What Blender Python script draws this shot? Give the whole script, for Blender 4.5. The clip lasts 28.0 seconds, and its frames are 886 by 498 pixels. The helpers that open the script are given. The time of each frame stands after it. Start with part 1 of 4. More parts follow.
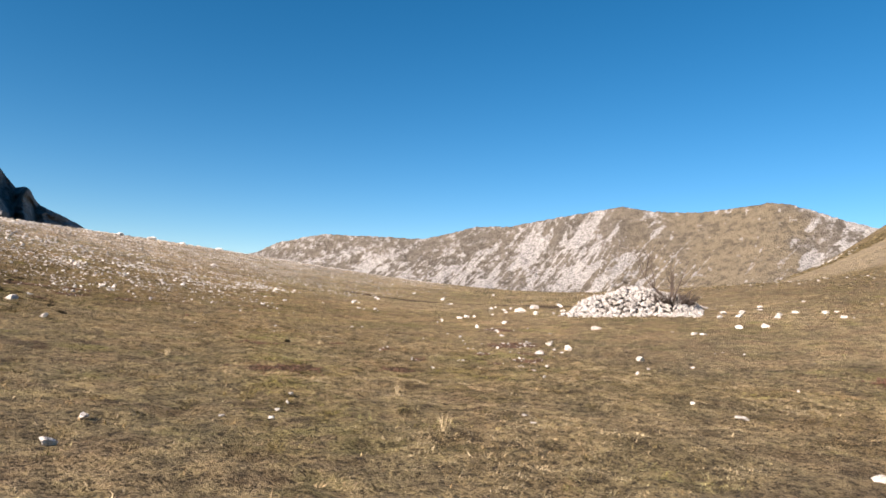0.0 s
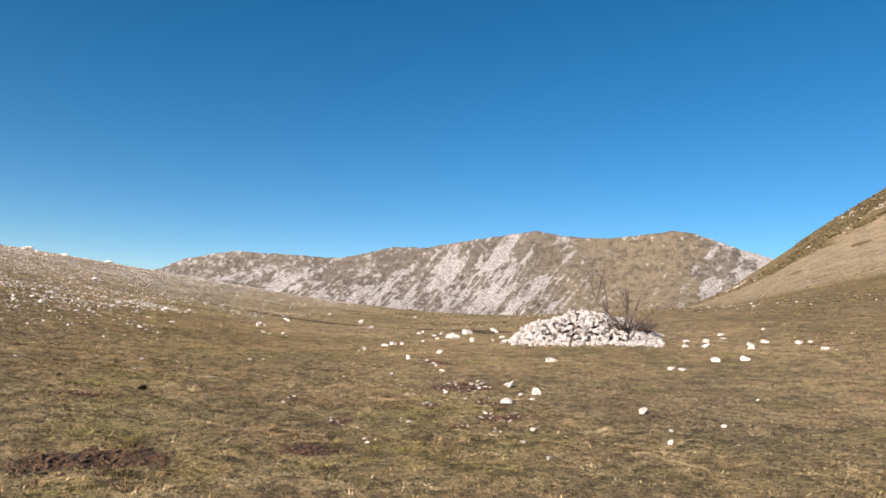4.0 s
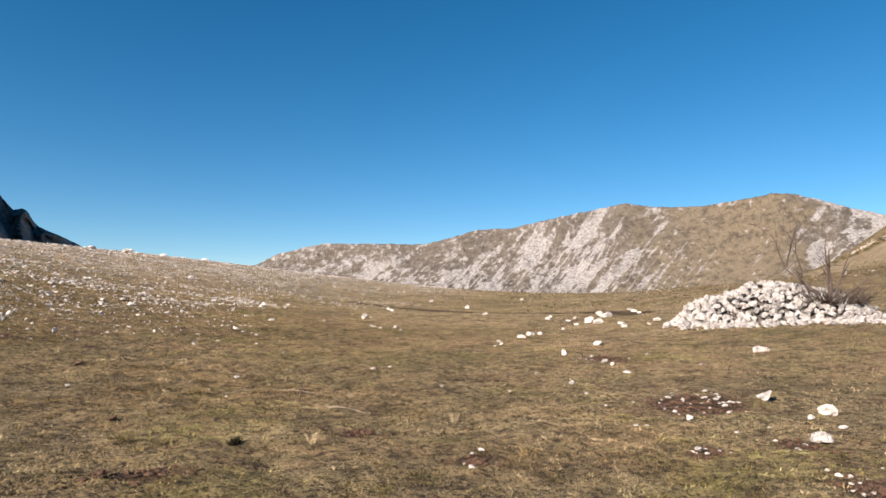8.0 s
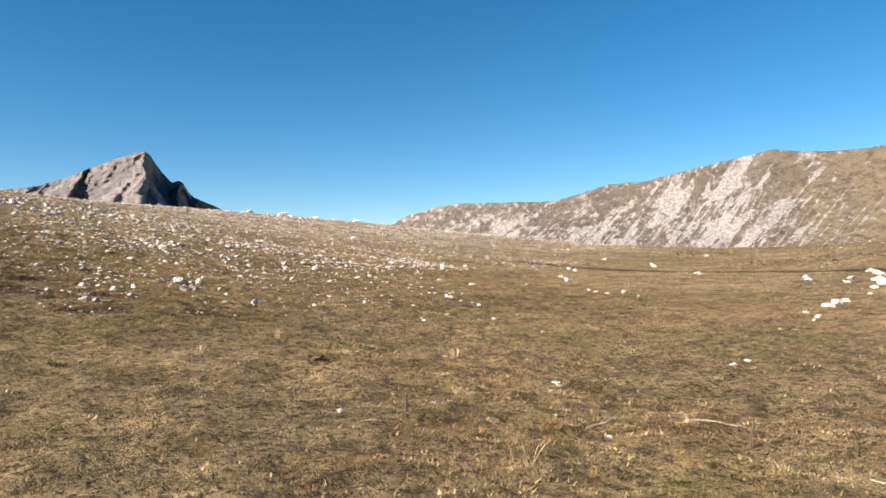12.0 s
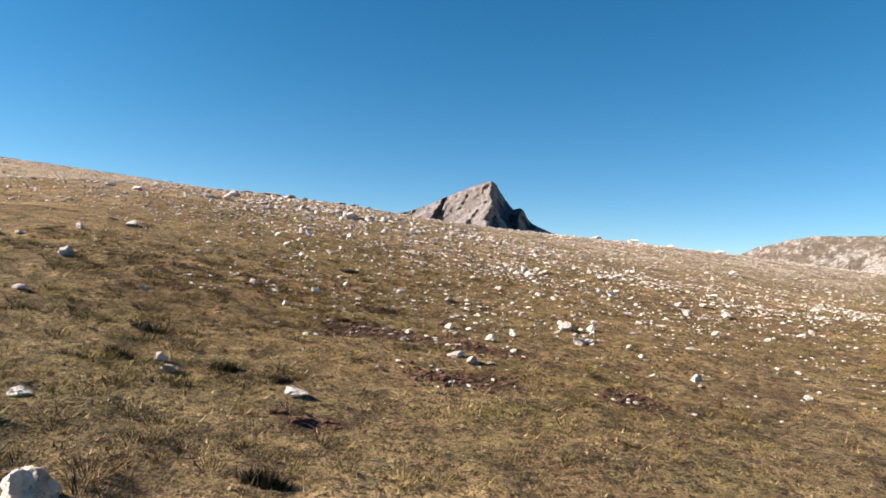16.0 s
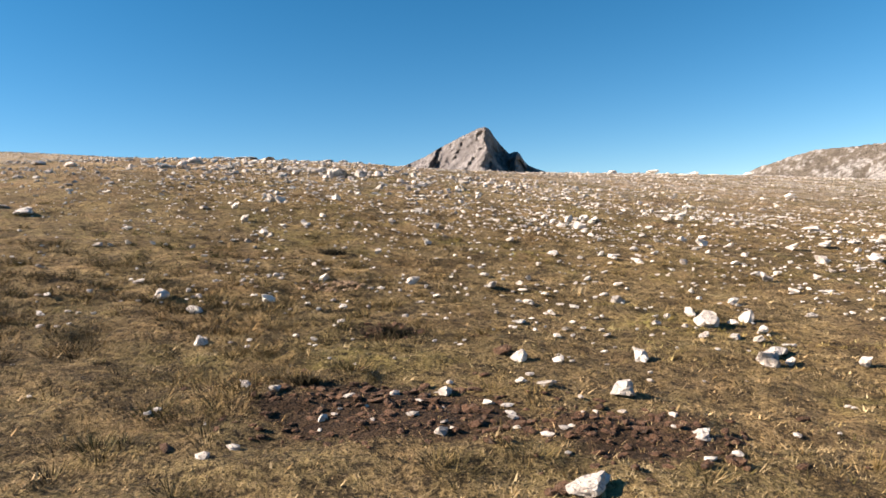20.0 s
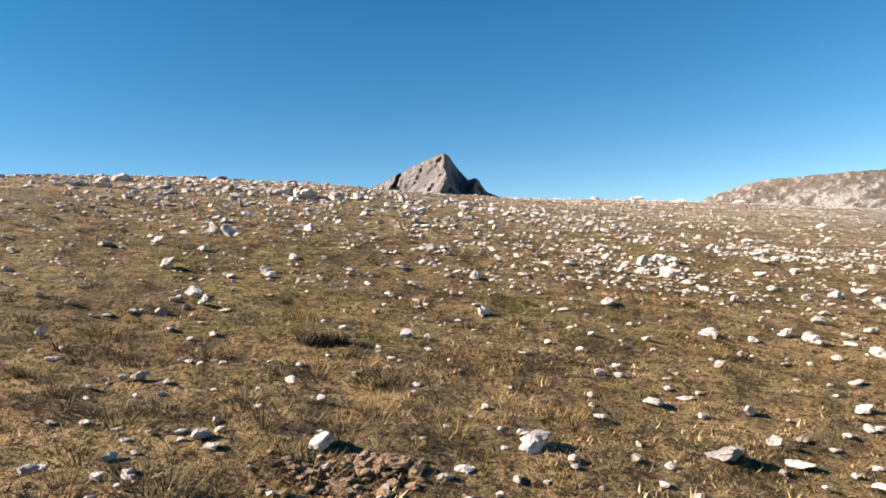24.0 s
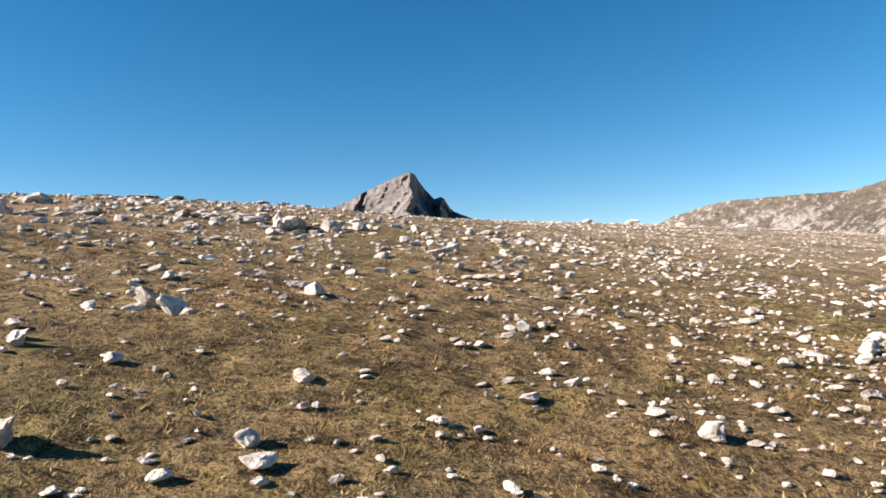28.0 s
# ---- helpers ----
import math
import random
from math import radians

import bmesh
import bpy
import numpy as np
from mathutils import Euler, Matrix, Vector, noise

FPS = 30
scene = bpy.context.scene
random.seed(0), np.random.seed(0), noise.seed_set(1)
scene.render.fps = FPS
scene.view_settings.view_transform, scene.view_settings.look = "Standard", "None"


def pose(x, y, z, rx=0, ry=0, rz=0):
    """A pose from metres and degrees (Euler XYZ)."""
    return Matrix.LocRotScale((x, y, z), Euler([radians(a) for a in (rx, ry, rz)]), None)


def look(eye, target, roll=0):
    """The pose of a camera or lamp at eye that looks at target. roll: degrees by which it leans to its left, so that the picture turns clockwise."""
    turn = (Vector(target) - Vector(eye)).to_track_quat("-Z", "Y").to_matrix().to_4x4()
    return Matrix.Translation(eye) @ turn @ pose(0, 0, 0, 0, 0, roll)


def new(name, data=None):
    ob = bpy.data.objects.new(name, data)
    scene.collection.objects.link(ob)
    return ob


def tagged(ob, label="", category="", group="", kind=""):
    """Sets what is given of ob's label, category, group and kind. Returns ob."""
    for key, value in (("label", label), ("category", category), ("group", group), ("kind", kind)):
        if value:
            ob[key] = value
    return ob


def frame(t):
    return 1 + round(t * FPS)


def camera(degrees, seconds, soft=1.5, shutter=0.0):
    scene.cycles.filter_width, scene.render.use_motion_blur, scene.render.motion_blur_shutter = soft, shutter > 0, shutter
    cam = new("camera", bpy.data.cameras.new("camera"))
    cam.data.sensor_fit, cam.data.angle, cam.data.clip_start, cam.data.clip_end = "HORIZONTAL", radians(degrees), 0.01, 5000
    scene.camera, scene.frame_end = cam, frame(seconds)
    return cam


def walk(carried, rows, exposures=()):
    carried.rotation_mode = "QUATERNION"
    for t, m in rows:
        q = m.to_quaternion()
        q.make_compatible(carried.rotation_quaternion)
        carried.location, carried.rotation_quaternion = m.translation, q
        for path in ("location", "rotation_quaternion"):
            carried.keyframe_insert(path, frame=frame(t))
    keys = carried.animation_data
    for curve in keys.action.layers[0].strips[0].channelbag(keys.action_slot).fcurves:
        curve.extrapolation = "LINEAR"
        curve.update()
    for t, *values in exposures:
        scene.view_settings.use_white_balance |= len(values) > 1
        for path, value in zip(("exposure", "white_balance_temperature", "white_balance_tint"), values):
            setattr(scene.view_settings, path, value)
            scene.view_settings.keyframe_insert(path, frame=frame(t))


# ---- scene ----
# ---------------------------------------------------------------- camera
cam = camera(67.7, 28.0, soft=1.6)
# seconds, x, y, z, turn to the left, tilt up, lean
PATH = [
    (0, 0.000, 0.000, 1.800, -35.04, 4.59, 2.60),
    (0.5, 0.397, 0.519, 1.771, -41.31, 3.23, 0.38),
    (1, 0.621, 1.111, 1.737, -42.60, 5.94, 4.53),
    (1.5, 0.872, 1.597, 1.761, -43.81, 5.28, 4.04),
    (2, 1.178, 2.095, 1.830, -47.44, 4.86, 1.40),
    (2.5, 1.452, 2.640, 1.834, -46.70, 4.59, 4.15),
    (4.5, 2.740, 4.729, 1.949, -39.19, 7.46, 3.49),
    (5, 2.917, 5.442, 1.918, -33.09, 6.35, 6.50),
    (5.5, 3.135, 5.984, 1.966, -31.66, 5.05, 2.07),
    (6, 3.385, 6.527, 2.015, -28.58, 4.81, 0.02),
    (6.5, 3.527, 7.106, 1.996, -27.55, 3.73, 2.50),
    (7, 3.803, 7.701, 1.986, -32.56, 5.60, 0.90),
    (7.5, 4.065, 8.307, 1.977, -32.05, 3.77, 1.05),
    (8, 4.228, 8.896, 2.054, -34.98, 5.02, 0.25),
    (8.5, 4.360, 9.573, 2.084, -31.43, 4.36, -1.48),
    (9, 4.362, 10.255, 2.084, -30.76, 5.60, 1.50),
    (9.5, 4.342, 11.018, 2.076, -26.44, 4.68, 0.47),
    (10, 4.271, 11.701, 2.060, -21.48, 1.02, -1.24),
    (10.5, 4.156, 12.340, 2.156, -26.73, 1.45, -0.06),
    (11, 4.087, 13.055, 2.112, -25.08, 1.98, -4.30),
    (11.5, 3.913, 13.760, 2.101, -24.59, 2.75, 1.46),
    (12, 3.809, 14.485, 2.147, -24.06, 1.49, -0.61),
    (12.5, 3.716, 15.259, 2.182, -17.71, 3.55, -0.50),
    (13, 3.571, 15.921, 2.253, -13.10, 2.71, -0.83),
    (13.5, 3.529, 16.640, 2.219, -7.24, 1.91, -2.97),
    (15.5, 2.979, 19.443, 2.460, 4.03, 3.38, 2.55),
    (16, 3.101, 20.167, 2.449, 4.17, 3.22, 3.32),
    (16.5, 3.089, 20.872, 2.459, 6.38, 3.60, 3.61),
    (17, 3.048, 21.551, 2.496, 3.15, 1.69, 1.69),
    (17.5, 2.964, 22.156, 2.606, 6.05, 0.67, -1.99),
    (18, 2.847, 22.699, 2.697, -0.12, 2.08, 0.62),
    (18.5, 2.756, 23.350, 2.662, -3.45, 3.05, -4.38),
    (19, 2.546, 23.967, 2.700, -2.48, 3.59, 1.19),
    (19.5, 2.440, 24.580, 2.731, 0.43, 3.14, 0.84),
    (20, 2.338, 25.189, 2.810, 4.29, -0.99, -2.40),
    (20.5, 2.279, 25.755, 2.877, 3.12, 0.22, -1.96),
    (21, 2.244, 26.420, 2.899, 2.67, 0.62, -1.56),
    (21.5, 2.125, 27.019, 2.963, 2.79, 2.17, 1.01),
    (23.5, 1.119, 29.335, 3.207, 3.25, 5.16, -3.63),
    (24, 0.931, 29.912, 3.245, 0.63, 1.08, -2.19),
    (24.5, 0.692, 30.562, 3.398, -2.01, 2.91, -1.93),
    (25, 0.558, 31.200, 3.459, -4.88, 0.40, -2.34),
    (25.5, 0.411, 31.723, 3.525, -2.12, 6.02, -0.64),
    (26, 0.327, 32.269, 3.591, -3.22, 6.06, -1.64),
    (26.5, 0.190, 32.814, 3.747, -3.56, 4.40, -3.54),
    (27, -0.042, 33.385, 3.864, -4.76, 2.63, 0.37),
    (27.5, -0.232, 33.981, 3.841, 0.57, 3.84, 0.24),
    (28, -0.453, 34.524, 3.990, -2.44, 2.59, -2.12),
]
walk(cam, [(t, pose(x, y, z, 90 + up, 0, turn) @ pose(0, 0, 0, 0, 0, lean)) for t, x, y, z, turn, up, lean in PATH],
     exposures=((0, 1.28, 7650, 19), (5, 1.14, 7580, 19), (8, 1.18, 7620, 19), (11, 1.38, 7850, 19), (16, 1.44, 8200, 19), (22, 1.45, 8150, 19), (28, 1.38, 7880, 19)))

# ---------------------------------------------------------------- light
SUN_AZ, SUN_EL = -100.0, 30.0  # degrees from +y towards +x, degrees up
world = bpy.data.worlds.new("sky")
scene.world = world
world.use_nodes = True
wn = world.node_tree.nodes
sky = wn.new("ShaderNodeTexSky")
sky.sky_type, sky.sun_disc = "NISHITA", False
sky.sun_elevation, sky.sun_rotation = radians(SUN_EL), radians(SUN_AZ)
sky.altitude, sky.air_density, sky.dust_density, sky.ozone_density = 2000, 1.0, 0.0, 4.0
clear = wn.new("ShaderNodeHueSaturation")  # the film's deep mountain blue
clear.inputs["Saturation"].default_value = 1.33
clear.inputs["Hue"].default_value = 0.4925
world.node_tree.links.new(sky.outputs[0], clear.inputs["Color"])
world.node_tree.links.new(clear.outputs[0], wn["Background"].inputs[0])
wn["Background"].inputs[1].default_value = 0.064
sun = new("sun", bpy.data.lights.new("sun", "SUN"))
sun.data.energy, sun.data.angle, sun.data.color = 5.0, radians(0.5), (1.0, 0.94, 0.86)
a, e = radians(SUN_AZ), radians(SUN_EL)
sun.matrix_world = look((0, 0, 50), (-math.sin(a) * math.cos(e), -math.cos(a) * math.cos(e), 50 - math.sin(e)))

# ---------------------------------------------------------------- numbers
RNG = np.random.default_rng(7)
TABLE = RNG.random((256, 256))


def value_noise(x, y):
    xi, yi = np.floor(x).astype(int), np.floor(y).astype(int)
    fx, fy = x - xi, y - yi
    fx, fy = fx * fx * (3 - 2 * fx), fy * fy * (3 - 2 * fy)
    g = lambda i, j: TABLE[(xi + i) & 255, (yi + j) & 255]
    return (g(0, 0) * (1 - fx) + g(1, 0) * fx) * (1 - fy) + (g(0, 1) * (1 - fx) + g(1, 1) * fx) * fy


def fbm(x, y, octaves=4, rough=0.5):
    out, amp, total = 0.0, 1.0, 0.0
    for n in range(octaves):
        out = out + amp * (value_noise(x * 2**n + 17.3 * n, y * 2**n + 9.1 * n) - 0.5)
        total, amp = total + amp, amp * rough
    return out / total


def ease(a, b, x):
    q = np.clip((x - a) / (b - a), 0, 1)
    return q * q * (3 - 2 * q)


# the lie of the land: broad swells 54 m apart, small ones 16 to 18 m apart, and the long slope in the east
BROAD = (
    (-2.03, -2.21, 0.75, 8.41, 0.94, 0.56),
    (-2.51, -0.80, -0.68, -2.23, 5.69, 4.45),
    (-0.80, -0.15, 1.91, 5.13, 0.66, 1.31),
    (1.72, -0.51, -1.92, -1.99, 1.25, 0.27),
    (2.77, 2.18, -8.49, 5.03, 8.16, 0.57),
    (-0.13, 1.09, 1.76, -12.78, -4.94, -0.29))
FINE = (
    (0.32, 0.03, -0.28, 1.98),
    (-0.44, -0.09, -0.93, -0.41),
    (-0.33, -1.43, -0.63, -0.64),
    (0.52, -0.03, -0.13, -2.16))


def land(x, y):
    x, y = np.asarray(x, float), np.asarray(y, float)
    z = -0.119 + -0.07526 * x + 0.03007 * y
    for i, row in enumerate(BROAD):
        for j, w in enumerate(row):
            z = z + w * np.exp(-((x + 90 - 54 * i) ** 2 + (y + 40 - 54 * j) ** 2) / (2 * 45**2))
    for i, row in enumerate(FINE):
        for j, w in enumerate(row):
            z = z + w * np.exp(-((x + 12 - 16 * i) ** 2 + (y + 2 - 18 * j) ** 2) / (2 * 15**2))
    z = z + 0.22 * np.exp(-((x - 26) ** 2 + (y - 21) ** 2) / (2 * 4.5**2))
    r = np.hypot(x - 3, y - 20)
    z = z + (-14 - z) * ease(330, 620, r)
    u, t = (x - 330.5) * 0.9990 + (y - 20.5) * 0.0438, -(x - 330.5) * 0.0438 + (y - 20.5) * 0.9990
    return z + 104.0 * np.exp(-((u / 180.2) ** 2 + (t / 112.9) ** 2))


def relief(x, y):
    """Hummocks, trampled hollows and, along the way, the knobbly tussocks."""
    near = 1 - ease(60, 130, np.hypot(x - 5, y - 22))
    close = (1 - ease(9, 19, abs(x - 3.5))) * (1 - ease(42, 50, y))
    z = near * (0.16 * fbm(x * 0.35, y * 0.35, 3) + 0.08 * fbm(x * 1.7 + 40, y * 1.7, 2))
    return z + close * (0.085 * fbm(x * 3.1 + 9, y * 3.1, 2) + 0.05 * fbm(x * 6.5 + 3, y * 6.5 + 8, 2))


def ground_z(x, y):
    return land(x, y) + relief(x, y)


# ---------------------------------------------------------------- materials
def material(name, rough=0.9):
    m = bpy.data.materials.new(name)
    m.use_nodes = True
    b = m.node_tree.nodes["Principled BSDF"]
    b.inputs["Roughness"].default_value = rough
    b.inputs["Specular IOR Level"].default_value = 0.25
    return m, m.node_tree.nodes, m.node_tree.links, b


def noise_at(n, l, coord, scale, detail=4.0, rough=0.55, stretch=None):
    t = n.new("ShaderNodeTexNoise")
    t.inputs["Scale"].default_value, t.inputs["Detail"].default_value, t.inputs["Roughness"].default_value = scale, detail, rough
    if stretch:
        mp = n.new("ShaderNodeMapping")
        mp.inputs["Rotation"].default_value, mp.inputs["Scale"].default_value = stretch
        l.new(coord, mp.inputs[0])
        coord = mp.outputs[0]
    l.new(coord, t.inputs["Vector"])
    return t.outputs["Fac"]


def ramp(n, l, fac, *stops):
    r = n.new("ShaderNodeValToRGB")
    e = r.color_ramp.elements
    while len(e) < len(stops):
        e.new(0.5)
    for k, (p, c) in zip(e, stops):
        k.position, k.color = p, (*c, 1) if len(c) == 3 else c
    l.new(fac, r.inputs[0])
    return r.outputs[0]


def grey(v):
    return (v, v, v)


def mix(n, l, fac, a, b, how="MIX"):
    m = n.new("ShaderNodeMix")
    m.data_type, m.blend_type = "RGBA", how
    if isinstance(fac, float):
        m.inputs[0].default_value = fac
    else:
        l.new(fac, m.inputs[0])
    for s, c in ((6, a), (7, b)):
        if isinstance(c, tuple):
            m.inputs[s].default_value = (*c, 1)
        else:
            l.new(c, m.inputs[s])
    return m.outputs[2]


def maths(n, l, how, a, b=0.5):
    m = n.new("ShaderNodeMath")
    m.operation = how
    for s, c in ((0, a), (1, b)):
        if isinstance(c, (int, float)):
            m.inputs[s].default_value = c
        else:
            l.new(c, m.inputs[s])
    return m.outputs[0]


def bump(n, l, b, height, strength, distance):
    k = n.new("ShaderNodeBump")
    k.inputs["Strength"].default_value, k.inputs["Distance"].default_value = strength, distance
    l.new(height, k.inputs["Height"])
    l.new(k.outputs[0], b.inputs["Normal"])


STRAW, OLIVE, RUST = (0.515, 0.408, 0.241), (0.333, 0.28, 0.13), (0.40, 0.28, 0.165)
LIMESTONE, SHADE_STONE = (0.72, 0.70, 0.675), (0.40, 0.385, 0.37)


def attribute(n, name):
    k = n.new("ShaderNodeAttribute")
    k.attribute_name = name
    return k.outputs["Fac"]


def pasture_material():
    m, n, l, b = material("dry_pasture", 0.95)
    pos = n.new("ShaderNodeNewGeometry").outputs["Position"]
    big = noise_at(n, l, pos, 0.10, 3)
    mid = noise_at(n, l, pos, 0.9, 5, 0.6)
    tuft = noise_at(n, l, pos, 3.4, 4, 0.7)
    fine = noise_at(n, l, pos, 13.0, 5, 0.7)
    grain = noise_at(n, l, pos, 45.0, 4, 0.7)
    c = mix(n, l, ramp(n, l, big, (0.40, grey(0)), (0.62, grey(1))), STRAW, OLIVE)
    c = mix(n, l, ramp(n, l, mid, (0.42, grey(0)), (0.62, grey(1))), c, RUST)
    # dark flecks put the shade between tufts into the turf's colour
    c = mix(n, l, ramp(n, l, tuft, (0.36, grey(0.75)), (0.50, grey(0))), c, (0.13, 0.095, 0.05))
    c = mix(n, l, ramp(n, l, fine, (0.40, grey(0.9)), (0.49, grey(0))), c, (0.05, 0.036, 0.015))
    # the matted thatch under the blades of the close turf, their shade painted into it
    shaded_thatch = mix(n, l, ramp(n, l, tuft, (0.42, grey(0)), (0.58, grey(1))), (0.085, 0.069, 0.029), (0.30, 0.24, 0.125))
    shaded_thatch = mix(n, l, ramp(n, l, fine, (0.42, grey(0.95)), (0.52, grey(0))), shaded_thatch, (0.024, 0.017, 0.007))
    c = mix(n, l, attribute(n, "turf"), shaded_thatch, c)
    # grain-sized dark flecks, again shade laid in as colour
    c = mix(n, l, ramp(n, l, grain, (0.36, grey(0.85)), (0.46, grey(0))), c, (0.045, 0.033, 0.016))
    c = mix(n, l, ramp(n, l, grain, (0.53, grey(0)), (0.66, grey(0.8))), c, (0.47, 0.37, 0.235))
    moss = noise_at(n, l, pos, 0.55, 5, 0.7)
    c = mix(n, l, ramp(n, l, moss, (0.54, grey(0)), (0.66, grey(0.65))), c, mix(n, l, 1.0, c, (0.78, 0.91, 0.58), "MULTIPLY"))
    soil = maths(n, l, "ADD", attribute(n, "bare"), maths(n, l, "MULTIPLY", maths(n, l, "SUBTRACT", maths(n, l, "MULTIPLY", maths(n, l, "ADD", fine, tuft), 0.5), 0.5), 3.4))
    c = mix(n, l, ramp(n, l, soil, (0.48, grey(0)), (0.72, grey(0.85))), c, mix(n, l, ramp(n, l, grain, (0.4, grey(0)), (0.62, grey(1))), (0.028, 0.015, 0.011), (0.105, 0.058, 0.039)))
    # rubble whitens the far slopes, where single stones can't be told apart
    chips = noise_at(n, l, pos, 0.7, 8, 0.85)
    stone = maths(n, l, "MULTIPLY", ramp(n, l, chips, (0.44, grey(0)), (0.56, grey(1))), attribute(n, "stony"))
    c = mix(n, l, stone, c, (0.50, 0.475, 0.45))
    c = mix(n, l, attribute(n, "bleached"), c, mix(n, l, ramp(n, l, mid, (0.4, grey(0)), (0.62, grey(1))), (0.33, 0.27, 0.19), (0.27, 0.222, 0.155)))
    patch = noise_at(n, l, pos, 1.9, 6, 0.75)
    c = mix(n, l, 1.0, c, ramp(n, l, patch, (0.38, (0.56, 0.54, 0.52)), (0.50, (1.0, 1.0, 1.0)), (0.62, (1.22, 1.20, 1.16))), "MULTIPLY")
    sward = noise_at(n, l, pos, 0.30, 6, 0.7)
    c = mix(n, l, 1.0, c, ramp(n, l, sward, (0.38, (0.74, 0.74, 0.72)), (0.60, (1.12, 1.10, 1.07))), "MULTIPLY")
    c = mix(n, l, attribute(n, "heath"), c, mix(n, l, 1.0, c, (0.99, 0.94, 0.88), "MULTIPLY"))
    c = mix(n, l, attribute(n, "dwarf"), c, mix(n, l, 1.0, c, (0.70, 0.68, 0.63), "MULTIPLY"))
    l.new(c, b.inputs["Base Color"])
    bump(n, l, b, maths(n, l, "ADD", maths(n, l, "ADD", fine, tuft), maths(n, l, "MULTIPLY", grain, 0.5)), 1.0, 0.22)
    return m


def stone_material(name, pale, dark, scale=3.0):
    m, n, l, b = material(name, 0.88)
    tc = n.new("ShaderNodeNewGeometry")
    rnd = n.new("ShaderNodeObjectInfo").outputs["Random"]
    pos = tc.outputs["Position"]
    a = noise_at(n, l, pos, scale * 1.6, 6, 0.65)
    g = noise_at(n, l, pos, scale * 9, 5, 0.7)
    c = mix(n, l, ramp(n, l, a, (0.38, grey(1)), (0.54, grey(0))), pale, dark)
    pits = ramp(n, l, g, (0.57, grey(0)), (0.68, grey(0.8)))
    c = mix(n, l, pits, c, (0.13, 0.12, 0.11))
    lichen = noise_at(n, l, pos, scale * 2.3, 4, 0.6)
    c = mix(n, l, ramp(n, l, lichen, (0.60, grey(0)), (0.68, grey(0.6))), c, (0.22, 0.205, 0.175))
    tint = ramp(n, l, maths(n, l, "FRACT", maths(n, l, "ADD", rnd, tc.outputs["Random Per Island"])), (0.0, (0.70, 0.69, 0.685)), (0.22, (0.95, 0.90, 0.87)), (0.6, (1.0, 0.985, 0.97)), (1.0, (1.06, 1.05, 1.04)))
    l.new(mix(n, l, 1.0, c, tint, "MULTIPLY"), b.inputs["Base Color"])
    bump(n, l, b, maths(n, l, "SUBTRACT", a, maths(n, l, "MULTIPLY", g, 0.8)), 1.0, 0.06)
    return m


def ridge_material():
    m, n, l, b = material("mountain_turf_and_limestone", 0.95)
    pos = n.new("ShaderNodeNewGeometry").outputs["Position"]
    a = noise_at(n, l, pos, 0.02, 4)
    f = noise_at(n, l, pos, 0.10, 6, 0.75)
    c = mix(n, l, ramp(n, l, a, (0.38, grey(0)), (0.62, grey(1))), (0.175, 0.152, 0.128), (0.128, 0.114, 0.10))
    c = mix(n, l, attribute(n, "meadow"), c, mix(n, l, ramp(n, l, f, (0.40, grey(0)), (0.58, grey(1))), (0.165, 0.137, 0.098), (0.225, 0.187, 0.134)))
    c = mix(n, l, ramp(n, l, f, (0.36, grey(0.75)), (0.50, grey(0))), c, (0.085, 0.072, 0.055))
    w = maths(n, l, "ADD", attribute(n, "rocky"), maths(n, l, "MULTIPLY", maths(n, l, "SUBTRACT", f, 0.5), 1.7))
    w = ramp(n, l, w, (0.38, grey(0)), (0.74, grey(0.92)))
    g2 = noise_at(n, l, pos, 0.30, 4, 0.75)
    c = mix(n, l, w, c, mix(n, l, ramp(n, l, g2, (0.38, grey(0)), (0.58, grey(1))), (0.215, 0.21, 0.21), (0.475, 0.465, 0.46)))
    l.new(c, b.inputs["Base Color"])
    bump(n, l, b, f, 1.0, 11.0)
    return m


def crag_material():
    m, n, l, b = material("grey_crag", 0.95)
    pos = n.new("ShaderNodeNewGeometry").outputs["Position"]
    a = noise_at(n, l, pos, 0.012, 5, 0.6)
    f = noise_at(n, l, pos, 0.06, 6, 0.7)
    c = mix(n, l, ramp(n, l, a, (0.42, grey(0)), (0.56, grey(1))), (0.165, 0.160, 0.168), (0.27, 0.262, 0.27))
    c = mix(n, l, ramp(n, l, f, (0.42, grey(0.8)), (0.54, grey(0))), c, (0.11, 0.104, 0.106))
    l.new(c, b.inputs["Base Color"])
    bump(n, l, b, f, 1.0, 20.0)
    return m


def island_material(name, *stops):
    m, n, l, b = material(name, 0.85)
    rnd = n.new("ShaderNodeNewGeometry").outputs["Random Per Island"]
    l.new(ramp(n, l, rnd, *stops), b.inputs["Base Color"])
    return m


PASTURE, RIDGE, CRAG = pasture_material(), ridge_material(), crag_material()
STONE = stone_material("pale_limestone", LIMESTONE, SHADE_STONE)
HEAP_STONE = stone_material("weathered_grey_limestone", (0.50, 0.495, 0.49), (0.24, 0.237, 0.235), 4.0)
RUBBLE = stone_material("limestone_rubble", (0.60, 0.58, 0.555), (0.32, 0.305, 0.29), 2.0)


